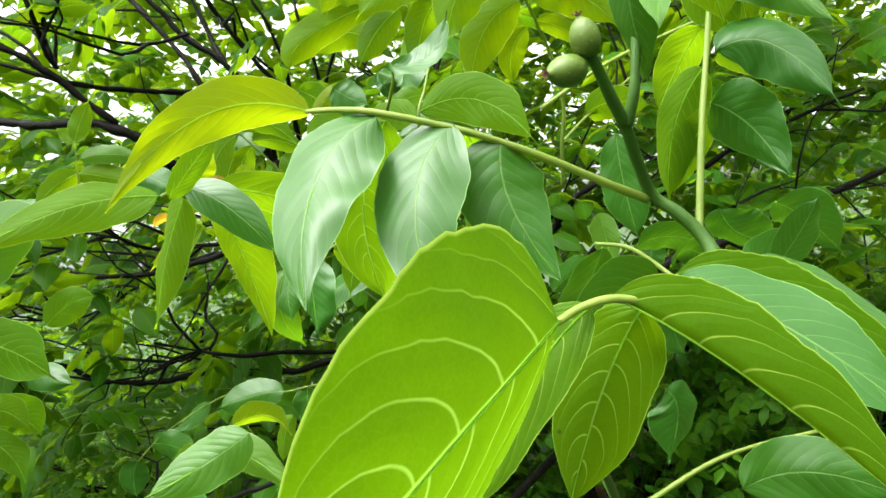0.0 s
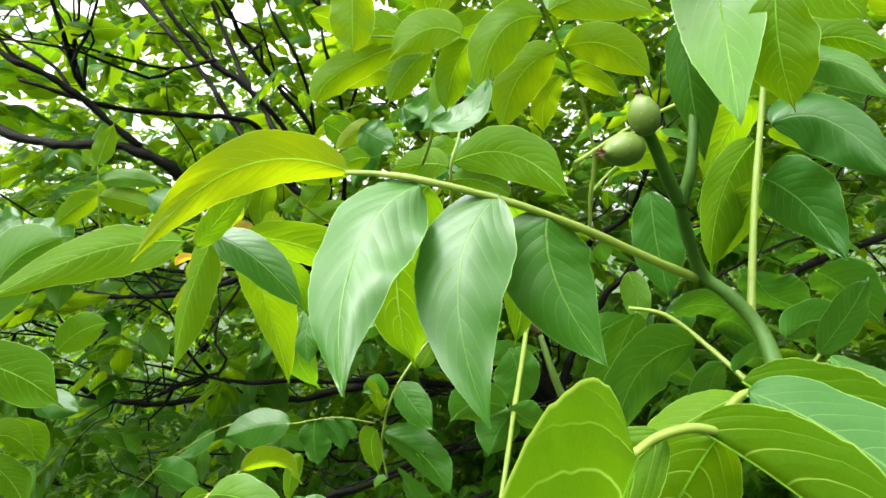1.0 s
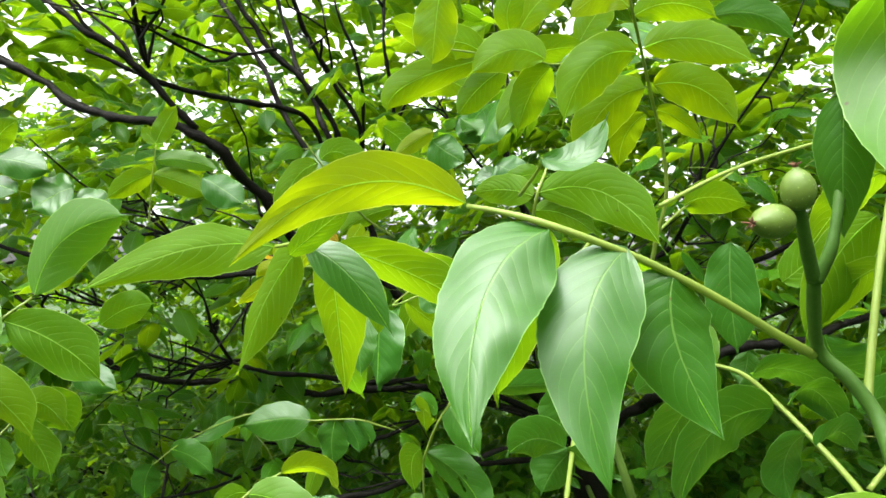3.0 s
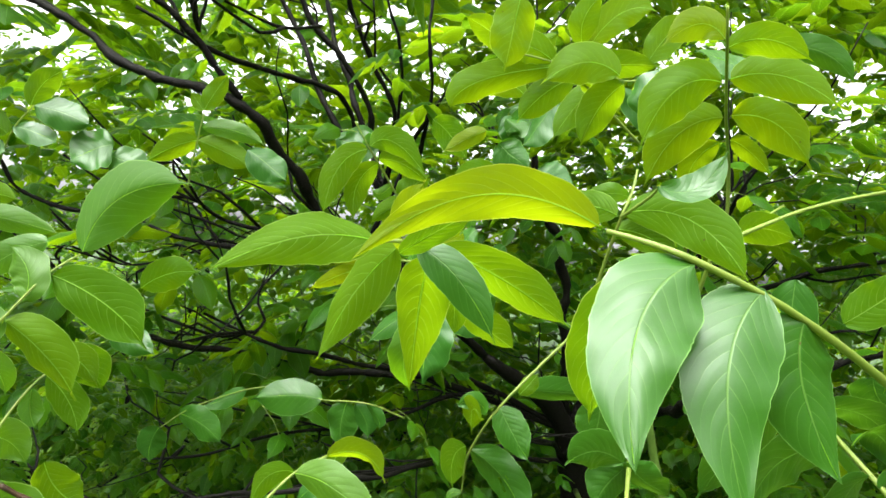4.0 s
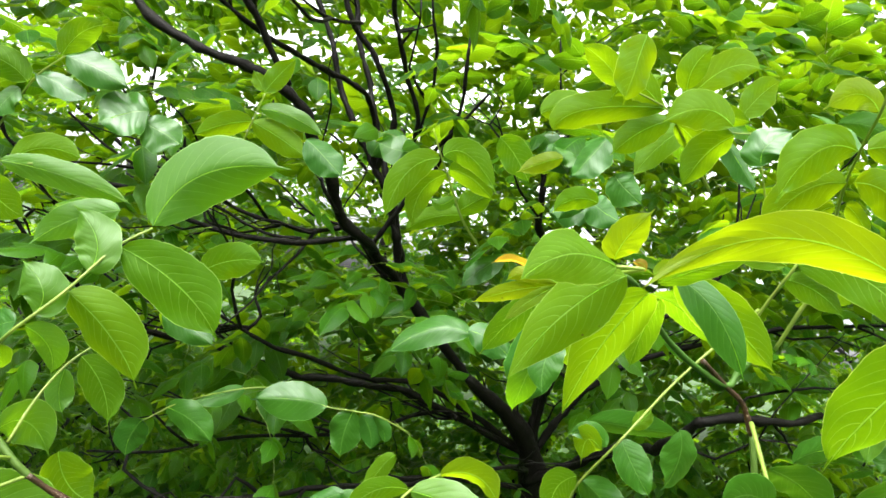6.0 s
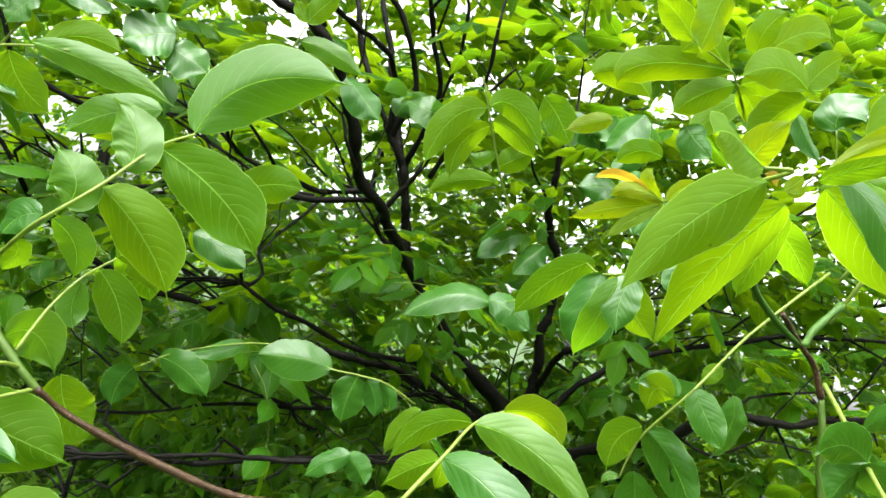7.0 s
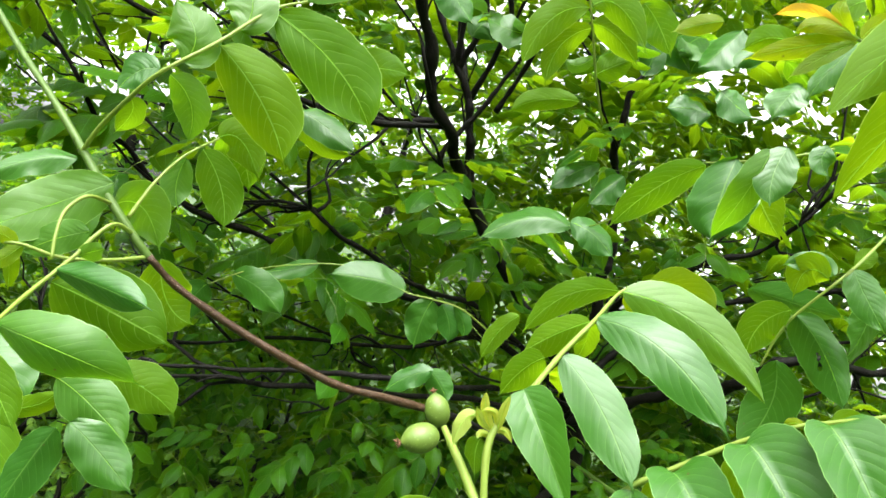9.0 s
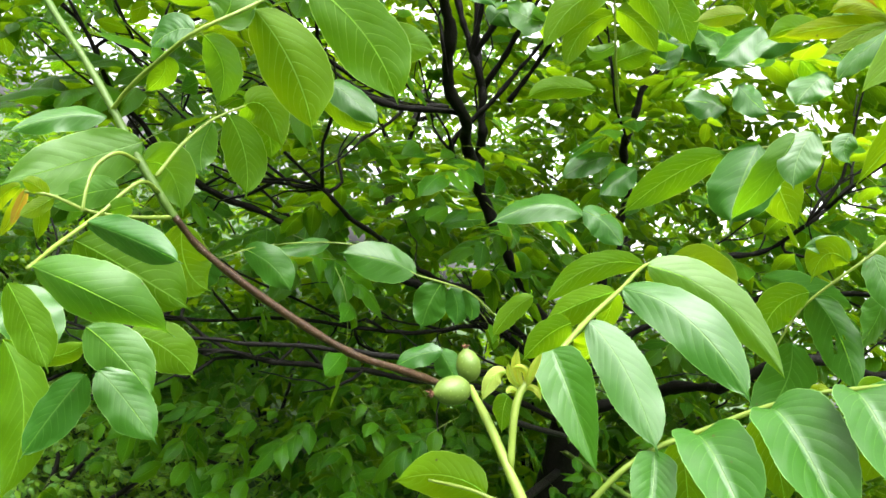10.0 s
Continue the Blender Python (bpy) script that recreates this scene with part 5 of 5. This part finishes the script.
limb_spray = thing("walnut_twig", (-0.553, 1.297, 1.898), "small walnut twig with bright leaves before the limb", "twig", "walnut twigs")
leaf = stalk(limb_spray, [(-0.575, 1.324, 1.839), (-0.554, 1.297, 1.904), (-0.537, 1.279, 1.957), (-0.527, 1.271, 1.997)], (0.0022, 0.0014))
leaflet(leaf, "lime", (-0.528, 1.271, 2.001), (-0.51, 1.273, 2.039), (-0.482, 1.277, 2.087), 0.042, (0.41, -0.9, -0.15))
leaflet(leaf, "lime", (-0.528, 1.271, 2.001), (-0.544, 1.269, 2.019), (-0.559, 1.267, 2.037), 0.028, (0.18, -0.98, 0.05))
leaflet(leaf, "top", (-0.428, 1.283, 1.929), (-0.383, 1.289, 1.901), (-0.34, 1.294, 1.869), 0.073, (0.31, -0.9, 0.3))
leaflet(leaf, "pale", (-0.532, 1.28, 1.967), (-0.467, 1.288, 1.967), (-0.395, 1.297, 1.942), 0.040, (0.1, -0.99, -0.14))
leaflet(leaf, "lime", (-0.544, 1.288, 1.94), (-0.481, 1.296, 1.92), (-0.421, 1.304, 1.893), 0.057, (0.11, -0.99, -0.05))
leaflet(leaf, "lime", (-0.544, 1.288, 1.94), (-0.595, 1.282, 1.92), (-0.649, 1.275, 1.882), 0.050, (0.26, -0.94, -0.24))
leaflet(leaf, "lime", (-0.488, 1.052, 1.637), (-0.443, 1.057, 1.667), (-0.392, 1.064, 1.675), 0.059, (0.15, -0.99, -0.05))
leaflet(leaf, "top", (-0.228, 1.612, 2.023), (-0.28, 1.605, 2.014), (-0.331, 1.598, 2.023), 0.088, (0.11, -0.88, 0.47))

bright_spray = thing("walnut_twig", (0.229, 1.091, 2.043), "walnut twig with yellow-green leaves lit from behind", "twig", "walnut twigs")
leaf = stalk(bright_spray, [(0.354, 1.189, 1.984), (0.289, 1.139, 2.026), (0.226, 1.089, 2.067), (0.19, 1.06, 2.079), (0.106, 1.024, 2.084)], (0.0026, 0.0014))
leaflet(leaf, "lime", (0.196, 1.06, 2.076), (0.06, 1.051, 2.038), (0.019, 1.058, 1.988), 0.056, (0.14, -0.96, -0.26))
leaflet(leaf, "lime", (0.186, 1.06, 2.078), (0.13, 1.041, 2.098), (0.099, 1.046, 2.062), 0.054, (0.22, -0.87, -0.44))
leaflet(leaf, "lime", (0.197, 1.06, 2.074), (0.155, 1.06, 2.097), (0.192, 1.055, 2.133), 0.051, (-0.38, -0.92, -0.11))
leaflet(leaf, "lime", (0.231, 1.055, 2.102), (0.277, 1.028, 2.156), (0.331, 1.024, 2.159), 0.056, (-0.1, -0.94, -0.33))
leaflet(leaf, "lime", (0.224, 1.055, 2.109), (0.221, 1.032, 2.148), (0.25, 1.027, 2.187), 0.047, (-0.3, -0.92, -0.24))
leaflet(leaf, "lime", (0.109, 1.024, 2.083), (0.073, 1.023, 2.113), (0.029, 1.024, 2.136), 0.048, (-0.31, -0.83, -0.46))
leaflet(leaf, "lime", (0.216, 1.079, 2.065), (0.167, 1.085, 2.032), (0.129, 1.092, 1.984), 0.056, (-0.03, -0.99, -0.12))
leaflet(leaf, "lime", (0.226, 1.079, 2.069), (0.282, 1.073, 2.088), (0.358, 1.069, 2.088), 0.049, (-0.01, -0.92, -0.4))
leaflet(leaf, "lime", (0.227, 1.089, 2.063), (0.268, 1.108, 2.052), (0.306, 1.128, 2.018), 0.043, (-0.03, -0.72, -0.69))
leaflet(leaf, "lime", (0.107, 1.011, 1.884), (0.07, 1.014, 1.883), (0.038, 1.018, 1.851), 0.038, (-0.01, -0.98, -0.19))
leaflet(leaf, "top", (0.216, 1.535, 2.145), (0.168, 1.543, 2.088), (0.154, 1.549, 2.031), 0.096, (-0.47, -0.79, 0.39))
leaflet(leaf, "top", (0.084, 1.547, 2.097), (0.116, 1.547, 2.072), (0.152, 1.548, 2.036), 0.074, (0.04, -0.92, 0.39))
leaflet(leaf, "top", (0.109, 0.958, 1.922), (0.129, 0.958, 1.905), (0.161, 0.958, 1.885), 0.053, (0.02, -0.92, 0.39))
leaflet(leaf, "top", (0.316, 0.94, 1.979), (0.316, 0.937, 2.011), (0.354, 0.933, 2.042), 0.066, (-0.56, -0.73, 0.40))
leaf = stalk(bright_spray, [(0.357, 0.964, 1.912), (0.337, 0.953, 1.938), (0.316, 0.94, 1.979)], (0.0018, 0.0012))
leaflet(leaf, "top", (-0.348, 1.682, 1.997), (-0.311, 1.675, 2.046), (-0.245, 1.673, 2.029), 0.110, (-0.20, -0.89, 0.41))
leaflet(leaf, "top", (0.289, 1.022, 2.035), (0.323, 1.026, 2.001), (0.361, 1.031, 1.961), 0.044, (0.05, -0.92, 0.39))
leaflet(leaf, "top", (0.459, 0.943, 2.044), (0.41, 0.937, 2.061), (0.369, 0.932, 2.067), 0.078, (0.18, -0.90, 0.40))
leaflet(leaf, "lime", (0.015, 1.24, 2.075), (0.082, 1.248, 2.103), (0.15, 1.257, 2.066), 0.067, (0.1, -0.94, -0.31))
leaflet(leaf, "lime", (0.283, 1.173, 2.093), (0.234, 1.166, 2.044), (0.192, 1.161, 1.969), 0.052, (0.05, -1, 0.06))
leaflet(leaf, "lime", (0.332, 1.079, 2.096), (0.362, 1.083, 2.147), (0.393, 1.087, 2.181), 0.054, (0.02, -1, 0.09))


# ---- the crown: leaves too many to count ----
def pinnate(rng, rows, cols):
    """A compound leaf at the origin, its stalk along +x, leaflets drooping along -z; arrays of vertices, uv and quads."""
    pairs = rng.randint(2, 3)
    reach = 0.24 + 0.10 * rng.random()
    verts, uvs, faces, ribs = [], [], [], []

    def along(s):
        return Vector((reach * s, 0.02 * math.sin(s * 3), -0.10 * s * s * (0.5 + droop)))
    droop = rng.random()
    spots = [(0.42 + 0.45 * k / max(1, pairs - 1), side) for k in range(pairs) for side in (-1, 1)] + [(1.0, 0)]
    for s, side in spots:
        base = along(s)
        size = 0.105 + 0.045 * s + 0.025 * rng.random()
        way = Vector((0.45 + 0.3 * rng.random() if side else 1.0, side * (0.85 + 0.2 * rng.random()), -0.35 - 0.75 * rng.random())).normalized()
        tip = base + way * size
        mid = (base + tip) * 0.5 + Vector((0, 0, size * (0.05 + 0.16 * rng.random())))
        nrm = Vector((0.6 * rng.random() + 0.3 * rng.uniform(-1, 1), 0.7 * side * rng.random() + 0.3 * rng.uniform(-1, 1), 1))
        v, f, u, _ = blade(base, mid, tip, size * (0.46 + 0.12 * rng.random()), nrm, 0.3, rows, cols, 0.12, rng.random() * 50, rng.uniform(-0.6, 0.6), 0.62)
        faces += [tuple(q + len(verts) for q in g) for g in f]
        verts += v
        uvs += u
    vs, fs = tube_data([along(k / cols) for k in range(cols + 1)], (0.0016, 0.0008), 4)
    ribs = [tuple(q + len(verts) for q in g) for g in fs if len(g) == 4]
    uvs += [(0.5, 0.5)] * len(vs)
    verts += vs
    return np.array(verts, dtype=np.float32), np.array(uvs, dtype=np.float32), np.array(faces + ribs, dtype=np.int32), len(faces)


def crown_mesh(name, spots, kinds, rng, label, skin="crown"):
    """Joins copies of the compound leaves into one mesh: spots are (place, heading, size)."""
    vs, us, fs, ms, total = [], [], [], [], 0
    for place, heading, size in spots:
        v, u, f, blades = rng.choice(kinds if place[1] < 2.5 else FAR_KINDS)
        x = Vector(heading).normalized()
        z = Vector((0.35 * rng.uniform(-1, 1), 0.35 * rng.uniform(-1, 1), 1))
        y = z.cross(x).normalized()
        z = x.cross(y)
        turn = np.array((x, y, z), dtype=np.float32) * size
        vs.append(v @ turn + np.array(place, dtype=np.float32))
        us.append(u)
        fs.append(f + total)
        m = np.zeros(len(f), dtype=np.int32)
        m[blades:] = 1
        ms.append(m)
        total += len(v)
    v, u, f, m = (np.concatenate(q) for q in (vs, us, fs, ms))
    mesh = bpy.data.meshes.new(name)
    mesh.vertices.add(len(v))
    mesh.vertices.foreach_set("co", (v - np.array(PLACE[tree.name], dtype=np.float32)).ravel())
    mesh.loops.add(f.size)
    mesh.loops.foreach_set("vertex_index", f.ravel())
    mesh.polygons.add(len(f))
    mesh.polygons.foreach_set("loop_start", np.arange(0, f.size, 4, dtype=np.int32))
    mesh.polygons.foreach_set("material_index", m)
    layer = mesh.uv_layers.new(name="uv")
    layer.data.foreach_set("uv", u[f.ravel()].ravel())
    mesh.update()
    mesh.shade_smooth()
    ob = link_part(name, mesh, [LEAF[skin], STALK], PLACE[tree.name], tree, label)
    return tagged(ob, kind="stuff")


rng = random.Random(11)
KINDS = [pinnate(rng, 6, 4) for _ in range(14)]
FAR_KINDS = [pinnate(rng, 3, 2) for _ in range(10)]
heart = Vector((0.1, 2.4, 1.6))
eye_line = [Vector((0.33 - 0.65 * k / 8, 0.05 + 0.1 * k / 8, 1.72 - 0.34 * k / 8)) for k in range(9)]
joints = [p for ln in LIMB_LINES for p in ln]
spots, twigs = [], []


def clear_of_path(p, gap):
    return all((p - e).length > gap for e in eye_line)


middle, reach = Vector((0.1, 2.75, 2.3)), Vector((3.4, 1.95, 2.6))
while len(spots) < LEAVES:
    p = middle + Vector([rng.uniform(-1, 1) * r for r in reach])
    d = Vector([(p[k] - middle[k]) / reach[k] for k in range(3)]).length
    if d > 1 + 0.25 * noise.noise(p * 0.9) or p.z < 0.25 or not clear_of_path(p, 1.75 + (0.1 if p.z > 1.9 else 0.0)):
        continue
    if p.y < 2.2 and p.z > 3.0 or p.x < -0.7 and p.z < 0.9 or p.x < -1.7 and p.y > 2.6 and rng.random() < 0.5 or p.x < -1.1 and 1.45 < p.z < 2.2 and rng.random() < 0.55:
        continue
    hollow = p - Vector((0.5, 2.15, 1.2))
    if (hollow.x / 0.95) ** 2 + (hollow.y / 0.75) ** 2 + (hollow.z / 0.45) ** 2 < 1:
        continue
    near = min(range(len(joints)), key=lambda q: (joints[q] - p).length_squared)
    root = joints[min(near + 2, len(joints) - 1)]
    out = (p - heart).normalized()
    for _ in range(rng.randint(3, 5)):
        q = p + Vector((rng.gauss(0, 0.06), rng.gauss(0, 0.06), rng.gauss(0, 0.05)))
        way = out * 0.5 + Vector((rng.uniform(-1, 1), rng.uniform(-1, 0.8) - 0.25, rng.uniform(-0.35, 0.55)))
        if clear_of_path(q + way.normalized() * 0.3, 1.45):
            spots.append((q, way, rng.uniform(0.62, 0.98) * (0.55 if p.z < 1.15 else 1.0)))
    if (root - p).length < 0.5:
        twigs.append((p, root))
for count, (x0, x1), (y0, y1), (z0, z1), (small, large) in (
        (1150, (-2.4, 3.2), (3.0, 4.8), (1.7, 4.9), (0.45, 0.8)),
        (560, (0.1, 3.0), (2.4, 4.4), (1.8, 4.2), (0.45, 0.75)),
        (110, (-1.7, 0.9), (2.6, 4.4), (1.9, 3.9), (0.45, 0.7)),
        (230, (-2.4, -0.2), (2.1, 3.6), (2.1, 3.8), (0.45, 0.75)),
        (620, (-2.4, 1.6), (2.0, 3.6), (0.2, 1.15), (0.32, 0.52)),
        (420, (-0.4, 2.2), (2.7, 3.8), (0.6, 1.8), (0.5, 0.8)),
        (110, (-2.6, -0.2), (3.0, 4.2), (1.0, 1.8), (0.40, 0.6))):
    for _ in range(count):
        p = Vector((rng.uniform(x0, x1), rng.uniform(y0, y1), rng.uniform(z0, z1)))
        if p.x < -0.55 and p.z < 0.7:
            continue
        spots.append((p, (rng.uniform(-1, 1), rng.uniform(-1, 1), rng.uniform(-0.4, 0.5)), rng.uniform(small, large)))
for _ in range(900):
    p = Vector((rng.uniform(-1.7, 1.5), rng.uniform(1.3, 2.2), rng.uniform(1.3, 2.7)))
    hollow = p - Vector((0.45, 2.1, 1.25))
    if not clear_of_path(p, 1.5) or (hollow.x / 0.55) ** 2 + hollow.y ** 2 + (hollow.z / 0.45) ** 2 < 1:
        continue
    near = min((j - p).length for j in joints)
    if 0.10 < near < 0.28 and rng.random() < 0.55:
        spots.append((p, (rng.uniform(-1, 1), rng.uniform(-0.8, 0.6), rng.uniform(-0.3, 0.4)), rng.uniform(0.50, 0.75)))
low_limbs = [j for k in (0, 3, 4, 13) for j in LIMB_LINES[k] if 1.42 < j.z < 1.82]
for _ in range(28):
    p = rng.choice(low_limbs) + Vector((rng.gauss(0, 0.09), -rng.uniform(0.05, 0.32), rng.gauss(0, 0.08)))
    spots.append((p, (rng.uniform(-1, 1), rng.uniform(-0.8, 0.4), rng.uniform(-0.3, 0.4)), rng.uniform(0.45, 0.68)))
main = [j for k in (0, 1, 3, 4) for j in LIMB_LINES[k] if j.z > 1.78]
spots = [q for q in spots if not any((j - q[0]).length < 0.24 and q[0].y < j.y + 0.05 for j in main)]
low = random.Random(23)
for _ in range(110):
    p = Vector((low.uniform(-1.05, 0.02), low.uniform(1.75, 2.6), low.uniform(0.45, 1.04)))
    spots.append((p, (low.uniform(-1, 1), low.uniform(-1, 0.3), low.uniform(-0.5, 0.1)), low.uniform(0.40, 0.62)))
crown_mesh("foliage", spots, KINDS, rng, "dense fresh green walnut leaves")

tv, tf = [], []


def add_twig(line, radius):
    v, f = tube_data(line, radius, 5, 0.3)
    tf.extend(tuple(k + len(tv) for k in g) for g in f)
    tv.extend(v)


def crooked(a, c, bend):
    """A kinked line from a to c."""
    line = [a]
    for k in (0.25, 0.5, 0.75):
        line.append(a.lerp(c, k) + Vector([rng.gauss(0, bend) for _ in range(3)]))
    return smooth_line(line + [c], 2)


for p, root in twigs:
    d = (root - p).length
    add_twig(crooked(root, p, 0.05 * d), (0.0020 + 0.003 * d, 0.0016))
for _ in range(105):
    ln = LIMB_LINES[rng.randrange(0 if _ < 40 else 14, 25)]
    k = rng.randrange(2, len(ln) - 1)
    along = (ln[k - 2] - ln[k]).normalized()
    size = rng.uniform(0.18, 0.50)
    tip = ln[k] + (along * 0.8 + Vector((rng.gauss(0, 0.45), rng.gauss(0, 0.35), rng.gauss(0.1, 0.4)))) * size
    if not clear_of_path(tip, 1.2):
        continue
    line = crooked(ln[k], tip, 0.05 * size)
    add_twig(line, (0.0055, 0.0018))
    fork = line[len(line) // 2]
    add_twig(crooked(fork, fork + (along * 0.7 + Vector((rng.gauss(0, 0.6), rng.gauss(0, 0.5), rng.gauss(0.1, 0.5)))) * size * 0.45, 0.03 * size), (0.0030, 0.0014))
mesh = bpy.data.meshes.new("twig_tangle")
mesh.from_pydata([v - PLACE[tree.name] for v in tv], [], tf)
mesh.shade_smooth()
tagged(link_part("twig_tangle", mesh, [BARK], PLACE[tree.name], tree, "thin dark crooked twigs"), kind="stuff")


# ---- ground, the trees beyond, and added unseen trees that block low sky light ----
bm = bmesh.new()
bmesh.ops.create_grid(bm, x_segments=90, y_segments=90, size=300)
for v in bm.verts:
    d = math.hypot(v.co.x, v.co.y)
    v.co *= 0.03 + 0.97 * (d / 300) ** 1.2 if d > 0 else 1
    v.co.z = 0.06 * noise.noise(v.co * 0.4)
mesh = bpy.data.meshes.new("ground")
bm.to_mesh(mesh)
bm.free()
mesh.shade_smooth()
ground = link_part("ground", mesh, [GRASS], (0, 0, -0.05))
tagged(ground, "shaded grassy ground under the trees", "ground", kind="structure")


def far_tree(at, height, spread, count, seed, sizes):
    """A tree beyond the walnut, or an unseen one around the camera: trunk, limbs and a crown of leaf sprays."""
    r = random.Random(seed)
    ob = thing("background_tree", at, "leafy green tree of the ring, unseen where it only blocks sky light", "tree", "trees beyond")
    o = Vector(at)
    tube("trunk", ob, BARK, [o, o + Vector((0.1, 0, height * 0.3)), o + Vector((-0.1, 0.1, height * 0.75))], (0.16, 0.05), 10, 6, 0.2)
    for k in range(6):
        w = k * 1.05 + r.random()
        s = o + Vector((0, 0, height * (0.25 + 0.08 * k)))
        e = s + Vector((math.cos(w) * spread * 0.8, math.sin(w) * spread * 0.8, height * 0.15))
        tube("limb", ob, BARK, [s, (s + e) * 0.5 + Vector((0, 0, 0.2)), e], (0.05, 0.012), 6, 4, 0.2)
    places = []
    while len(places) < count:
        x, y, z = r.uniform(-1, 1), r.uniform(-1, 1), r.uniform(-1, 1)
        d = math.sqrt(x * x + y * y + z * z)
        if d > 1 or d < 0.35 or noise.noise(Vector((x, y, z)) * 2.1 + o) < -0.12:
            continue
        places.append((o + Vector((x * spread, y * spread, height * 0.52 + z * height * 0.52)), (x + r.uniform(-1, 1), y + r.uniform(-1, 1), r.uniform(-0.5, 0.4)), r.uniform(*sizes)))
    places = [q for q in places if q[0].z > 0.1]
    crown = crown_mesh("crown", places, FAR_KINDS, r, "", "far")
    crown.parent = ob
    crown.location = PLACE[tree.name] - o
    return ob


BEYOND = ((-5.6, 11.0, 5.6, 2.9), (-1.2, 12.4, 6.2, 3.0), (3.2, 11.2, 5.8, 3.0), (7.8, 11.0, 5.6, 2.9), (-9.8, 9.4, 5.2, 2.8))
# added out of view behind and beside the camera, to cut low sky light
UNSEEN_AROUND = ((-4.8, -5.2, 5.0, 2.8), (-0.6, -6.4, 5.4, 2.9), (3.4, -5.8, 5.2, 2.8), (7.4, -3.6, 5.4, 2.8), (8.2, 1.2, 5.4, 2.8), (-8.0, -1.8, 4.8, 2.8), (-8.4, 2.8, 4.4, 2.7))
for k, (x, y, h, s) in enumerate(BEYOND):
    far_tree((x, y, 0), h, s, 1500, 40 + k, (0.8, 1.25))
for k, (x, y, h, s) in enumerate(UNSEEN_AROUND):
    far_tree((x, y, 0), h, s, 620, 60 + k, (2.1, 2.9))


def shrub(at, height, spread, count, seed, skin="far", sizes=(0.40, 0.70)):
    """A low bush: thin stems from one foot and sprays of leaves down to the ground."""
    r = random.Random(seed)
    ob = thing("background_shrub", at, "low green shrub in the shade behind the walnut", "shrub", "shrubs beyond")
    o = Vector(at)
    places = []
    for k in range(9):
        w, lean = k * 0.7 + r.random(), spread * (0.4 + 0.6 * r.random())
        e = o + Vector((math.cos(w) * lean, math.sin(w) * lean, height * (0.55 + 0.4 * r.random())))
        m = o.lerp(e, 0.5) + Vector((r.gauss(0, 0.08), r.gauss(0, 0.08), 0.12))
        tube("stem", ob, BARK, [o, m, e], (0.014, 0.005), 6, 4, 0.2)
    while len(places) < count:
        w, q = r.random() * 6.283, math.sqrt(r.random())
        z = height * (0.08 + 0.95 * r.random() * math.sqrt(max(0.05, 1 - 0.8 * q * q)))
        places.append((o + Vector((math.cos(w) * q * spread, math.sin(w) * q * spread, z)), (math.cos(w) + r.uniform(-1, 1), math.sin(w) + r.uniform(-1, 1), r.uniform(-0.4, 0.5)), r.uniform(*sizes)))
    crown = crown_mesh("crown", places, FAR_KINDS, r, "", skin)
    crown.parent = ob
    crown.location = PLACE[tree.name] - o
    return ob


for k, (x, y, h, s) in enumerate(((-4.6, 5.6, 1.8, 1.3), (-2.7, 5.2, 1.6, 1.2), (-1.0, 5.9, 1.7, 1.3), (0.9, 5.5, 1.6, 1.3), (2.7, 5.9, 1.8, 1.3), (4.6, 5.6, 1.8, 1.3),
                                   (0.9, 3.6, 1.4, 0.9), (-0.7, 4.0, 1.2, 0.9), (2.2, 3.8, 1.5, 0.9), (-2.3, 3.8, 1.2, 1.0), (-3.4, 3.6, 1.3, 1.0))):
    shrub((x, y, -0.02), h, s, 520, 70 + k)


# low undergrowth, its leaf colour raised to look lit under the shading crown
for k, (x, y, h, s) in enumerate(((-1.7, 2.7, 0.5, 0.6), (-1.2, 2.3, 0.4, 0.55), (-0.6, 3.0, 0.45, 0.6), (-2.3, 3.3, 0.7, 0.6), (-1.5, 3.7, 0.6, 0.7), (-0.5, 2.2, 0.4, 0.5), (0.2, 3.1, 0.45, 0.6))):
    tagged(shrub((x, y, -0.02), h, s, 420, 90 + k, "herb_lit", (0.20, 0.34)), "low undergrowth below the walnut, coloured pale as if in open light")
